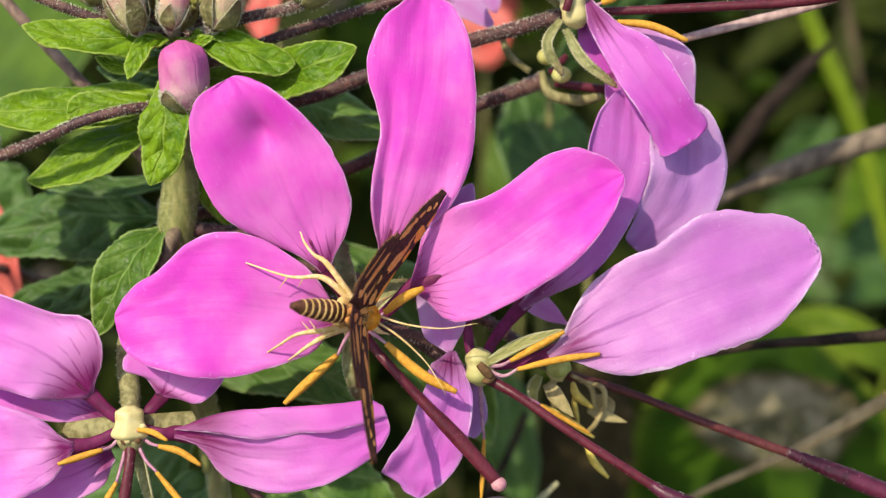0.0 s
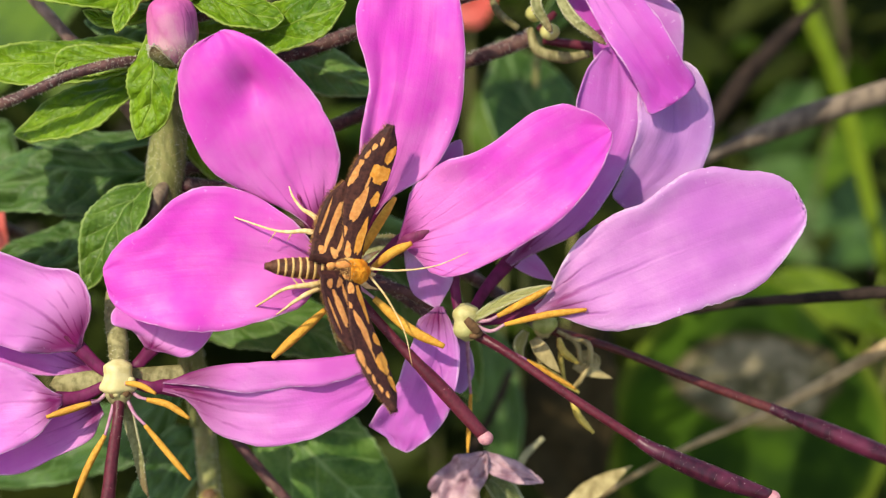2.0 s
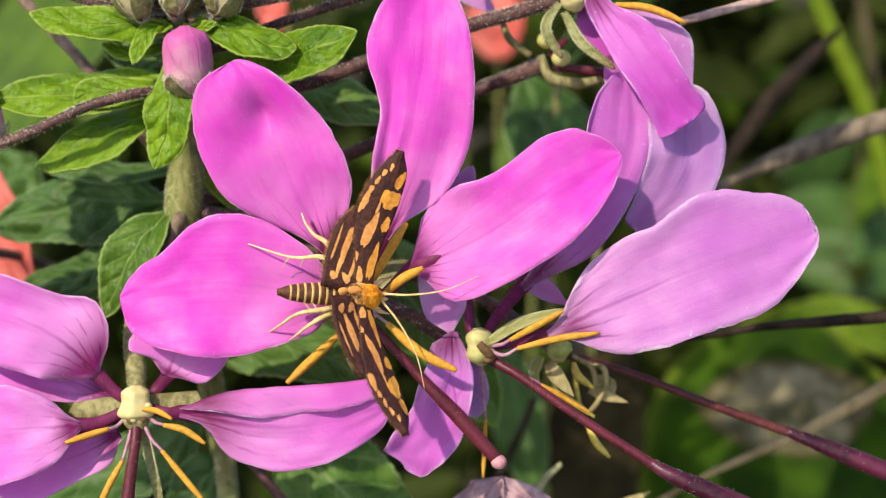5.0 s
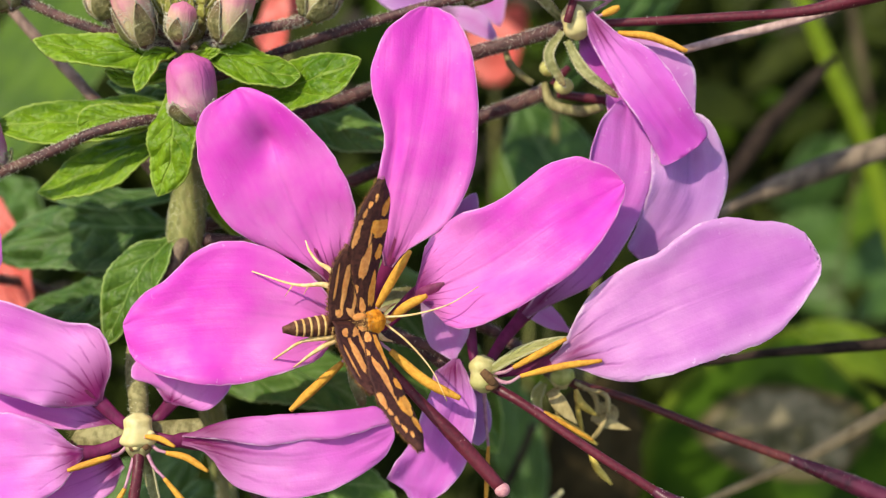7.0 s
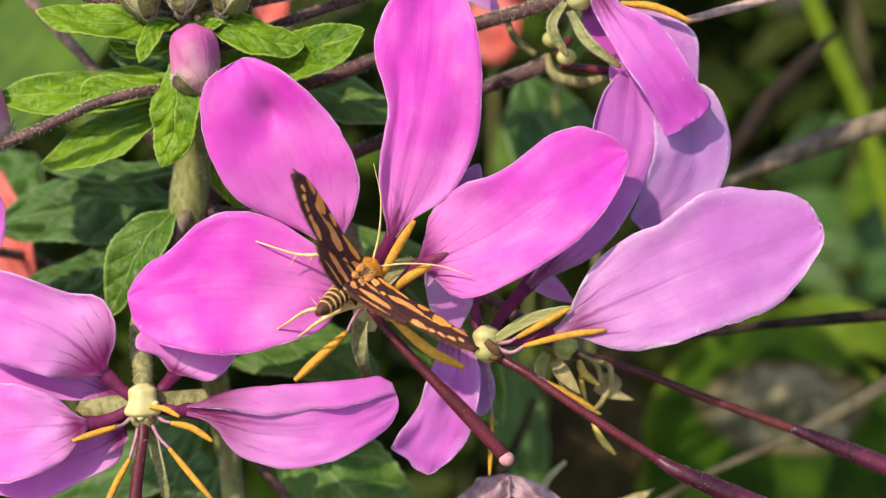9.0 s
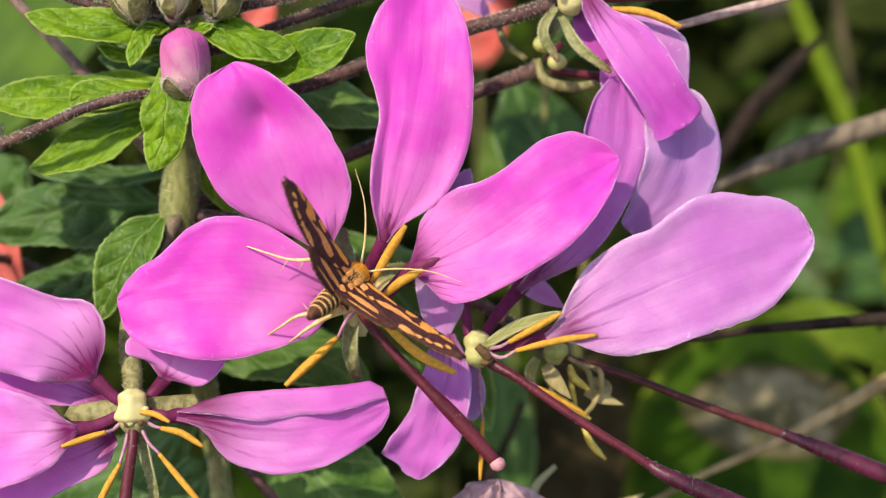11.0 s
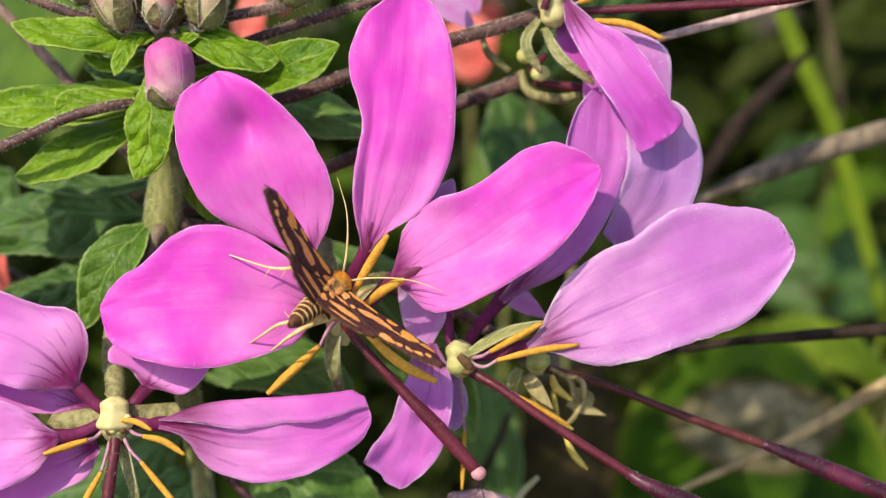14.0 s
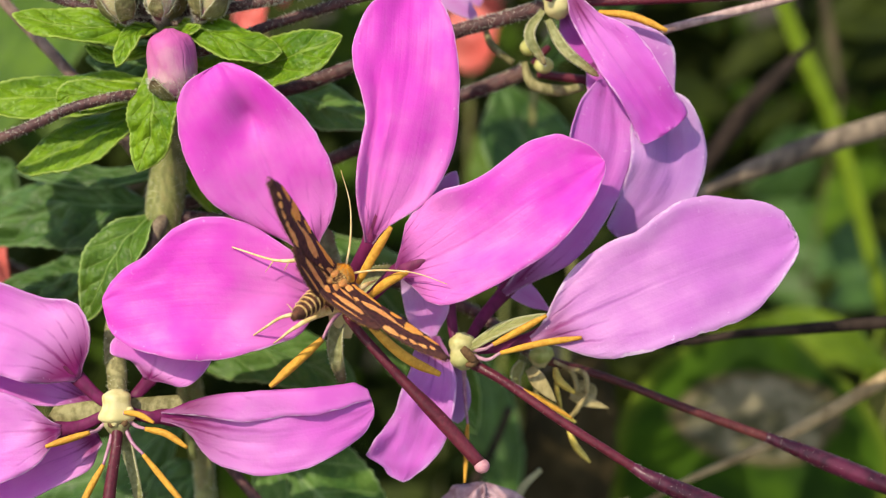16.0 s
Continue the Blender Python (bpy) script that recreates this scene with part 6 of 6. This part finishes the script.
        part("band", lathe(start.lerp(end, s0 - 0.018), start.lerp(end, s0 + 0.032), [r0 * 0.98, r0 * 1.05, (r0 + r1) * 0.525, r1 * 0.97], 6, 20), BAND, abdomen, "pale yellow ring")
    wings = []
    for side in (1, -1):
        for kind in ("forewing", "hindwing"):
            fore = kind == "forewing"
            front, back, long = (FORE_FRONT, FORE_BACK, FORE_LONG) if fore else (HIND_FRONT, HIND_BACK, HIND_LONG)
            z = 0.16 if fore else 0.0
            arch = 0.28 if fore else 0.2
            bm = wing_sheet(front, back, long, arch, 0.03, z, 0.0 if fore else 0.22)
            w = part(kind, bm if side > 0 else mirrored(bm), BROWN_WING, moth, "dark brown wing with orange patches", thick=0.05)
            for spots, material, name in ((FORE_SPOTS if fore else HIND_SPOTS, ORANGE_WING, "orange_patch"), (FORE_GOLD if fore else [], GOLD_WING, "golden_patch")):
                for spot in spots:
                    bm = wing_spots([spot], arch, front, back, long, z, rng, 0.0 if fore else 0.22)
                    part(name, bm if side > 0 else mirrored(bm), material, w)
            rows = []
            for k in range(420):
                s_ = rng.random() ** 0.7
                at_tip = fore and k % 6 == 0
                y = long * (s_ if not at_tip else rng.uniform(0.9, 1.0))
                x = profile(back, y / long) + (rng.random() * (profile(front, y / long) - profile(back, y / long)) if at_tip else 0.03)
                way = Vector((-1, rng.gauss(0.35, 0.3), rng.gauss(0, 0.15))) if not at_tip else Vector((-0.5, 1, rng.gauss(0, 0.15)))
                rows.append((Vector((x, y * side, z)) * MM, Vector((way.x, way.y * side, way.z)).normalized(), rng.uniform(0.15, 0.38)))
            part("fringe", bristles(rows), DARK_FUR, w, "fine brown fringe of scales")
            wings.append((w, side, fore))
    legs = []
    for pts, spur in LEGS:
        bm = strand([leg_at(*p) for p in pts], [0.24, 0.20, 0.12, 0.085, 0.05], 18, 8, 0.12)
        for q, tip in spur:
            tube(bm, [leg_at(*q), leg_at(*tip)], [0.06, 0.02], 4, 6)
        legs.append(part("leg", bm, LIMB, moth, "thin cream leg with spurs"))
    return moth, wings, legs, feelers


REST_PITCH = radians(22)


def leg_at(along, side, lift):
    """A place in the moth's space, from its way along and across the petal and its height over the wing roots, while it rests."""
    return Vector((along * math.cos(REST_PITCH) - lift * math.sin(REST_PITCH), side, along * math.sin(REST_PITCH) + lift * math.cos(REST_PITCH))) * MM


LEGS = [([(-0.3, 0.5, -0.2), (-2.5, 2.3, 0.3), (-4.2, 2.25, 0.1), (-5.4, 2.3, -0.4), (-8.0, 2.9, -1.2)], [((-5.0, 2.3, -0.3), (-5.6, 1.4, -0.6)), ((-4.0, 2.2, 0.1), (-4.3, 1.6, -0.2))]),
        ([(-0.3, 0.6, -0.2), (-2.4, 3.2, 0.2), (-3.4, 3.8, -0.1), (-4.1, 4.5, -0.5), (-4.5, 5.2, -1.0)], []),
        ([(-0.3, -0.5, -0.2), (-2.3, -1.0, 1.0), (-4.0, -1.36, 1.2), (-5.2, -2.2, 0.4), (-6.4, -3.1, -0.9)], [((-3.2, -1.1, 1.2), (-3.8, -0.5, 1.2)), ((-2.8, -1.0, 1.1), (-3.3, -0.4, 1.2))]),
        ([(-0.3, -0.6, -0.2), (-2.1, -1.3, 0.8), (-3.4, -2.2, 0.7), (-4.1, -2.8, 0.2), (-4.7, -3.3, -0.5)], []),
        ([(0.5, 0.4, -0.4), (1.0, 0.9, -0.8), (1.3, 1.1, -1.4), (1.5, 1.2, -2.0), (1.7, 1.3, -2.6)], []),
        ([(0.5, -0.4, -0.4), (1.0, -0.9, -0.8), (1.3, -1.1, -1.4), (1.5, -1.2, -2.0), (1.7, -1.3, -2.6)], [])]


def moth_pose(place, heading, pitch, roll=0.0):
    """Stands the moth at a place: heading is the way of its head in the plant's plane (degrees from right, anticlockwise),
    pitch lifts its tail towards the camera."""
    h, p = radians(heading), radians(pitch)
    along = RIGHT * math.cos(h) + UP * math.sin(h)
    x = along * math.cos(p) - NEAR * math.sin(p)
    z = along * math.sin(p) + NEAR * math.cos(p)
    y = z.cross(x)
    m = Matrix((x, y, z)).transposed().to_4x4()
    return Matrix.Translation(place) @ m @ pose(0, 0, 0, roll, 0, 0)


# time, place, heading, pitch, roll, lift of the left and right wing, forward sweep and twist of the left and right wing (degrees)
MOTH = [
    (0.0, at(-5.0, -3.9, 2.6), -13, 48, 0, 6, 31, 21, -11, 20, 24),
    (0.1, at(-5.0, -3.9, 2.6), -11, 44, 0, 6, 31, 19, -8, 15, 23),
    (0.2, at(-5.0, -3.9, 2.6), -9, 36, 0, 5, 29, 16, -2, 4, 21),
    (0.3, at(-5.0, -4.0, 2.6), -6, 27, 0, 4, 28, 12, 8, 2, 20),
    (0.5, at(-5.0, -3.9, 2.6), -4, 22, 0, 4, 27, 10, 13, 0, 30),
    (4.5, at(-5.0, -3.9, 2.6), -4, 22, 0, 4, 27, 10, 13, 0, 30),
    (6.8, at(-5.0, -3.9, 2.6), -2, 23, 0, 8, 29, 8, 11, 2, 28),
    (7.0, at(-5.0, -3.8, 2.6), 4, 28, 0, 20, 34, 1, 4, 8, 20),
    (7.1, at(-5.1, -3.7, 2.6), 14, 46, 0, 22, 30, -8, -10, 4, 10),
    (7.2, at(-5.2, -3.6, 2.6), 15, 56, 0, 25, 36, -26, -18, -13, 0),
    (7.5, at(-5.3, -3.4, 2.6), 15, 57, 0, 22, 40, -32, -21, -19, 0),
    (7.7, at(-5.2, -3.4, 2.6), 24, 55, 0, 26, 33, -26, -22, -14, -4),
    (7.9, at(-5.8, -2.6, 2.6), 37, 46, 0, 30, 33, -24, -18, -14, -12),
    (8.1, at(-5.8, -2.6, 2.6), 40, 46, 0, 30, 33, -25, -18, -14, -12),
    (8.3, at(-5.6, -2.6, 2.6), 42, 54, 0, 28, 26, -28, -18, -14, -6),
    (8.6, at(-5.4, -2.6, 2.6), 42, 58, 0, 26, 25, -31, -18, -14, -4),
    (11.0, at(-5.6, -2.6, 2.6), 43, 61, 0, 26, 22, -36, -21, -14, -4),
    (16.0, at(-5.6, -2.6, 2.6), 43, 61, 0, 26, 22, -36, -21, -14, -4),
]


# the ways of the left and right antenna in the plant's plane (degrees from right, anticlockwise) by time
FEELERS = {0.0: (-10, -40), 0.1: (-10, -42), 0.2: (-6, -47), 0.3: (-2, -52), 0.5: (4, -58), 4.5: (4, -58), 6.8: (6, -55), 7.0: (12, -45), 7.1: (25, -30), 7.2: (34, -20),
           7.5: (45, -12), 7.7: (54, -8), 7.9: (60, -3), 8.1: (62, -2), 8.3: (70, -1), 8.6: (80, 0), 11.0: (86, 0), 16.0: (86, 0)}


def motions():
    moth, wings, legs, feelers = build_moth()
    rest = moth_pose(*MOTH[5][1:5])
    poses = [(row[0], moth_pose(*row[1:5])) for row in MOTH]
    walk(moth, poses)
    for w, side, fore in wings:
        rows = []
        for t, place, heading, pitch, roll, lift_l, lift_r, sweep_l, sweep_r, twist_l, twist_r in MOTH:
            lift, sweep, turn = (lift_l, sweep_l, twist_l) if side > 0 else (lift_r, sweep_r, twist_r)
            root = pose(0, 0.42 * side * MM, 0.2 * MM)
            rows.append((t, root @ pose(0, 0, 0, side * lift, 0, -side * sweep) @ pose(0, 0, 0, 0, turn, 0)))
        walk(w, rows)
    for feeler, side in feelers:
        root = Vector((1.25, 0.2 * side, 0.2)) * MM
        walk(feeler, [(t, m.inverted() @ moth_pose(m @ root, FEELERS[t][0 if side > 0 else 1], -6)) for t, m in poses])
    for leg in legs:
        walk(leg, [(t, m.inverted() @ rest) for t, m in poses])


build_ground()
build_main_flower()
build_corner_flower()
build_edge_flower()
build_right_flower()
build_spent_flower()
build_top_flower()
build_stem()
build_buds()
build_backdrop_things()
build_undergrowth()
motions()
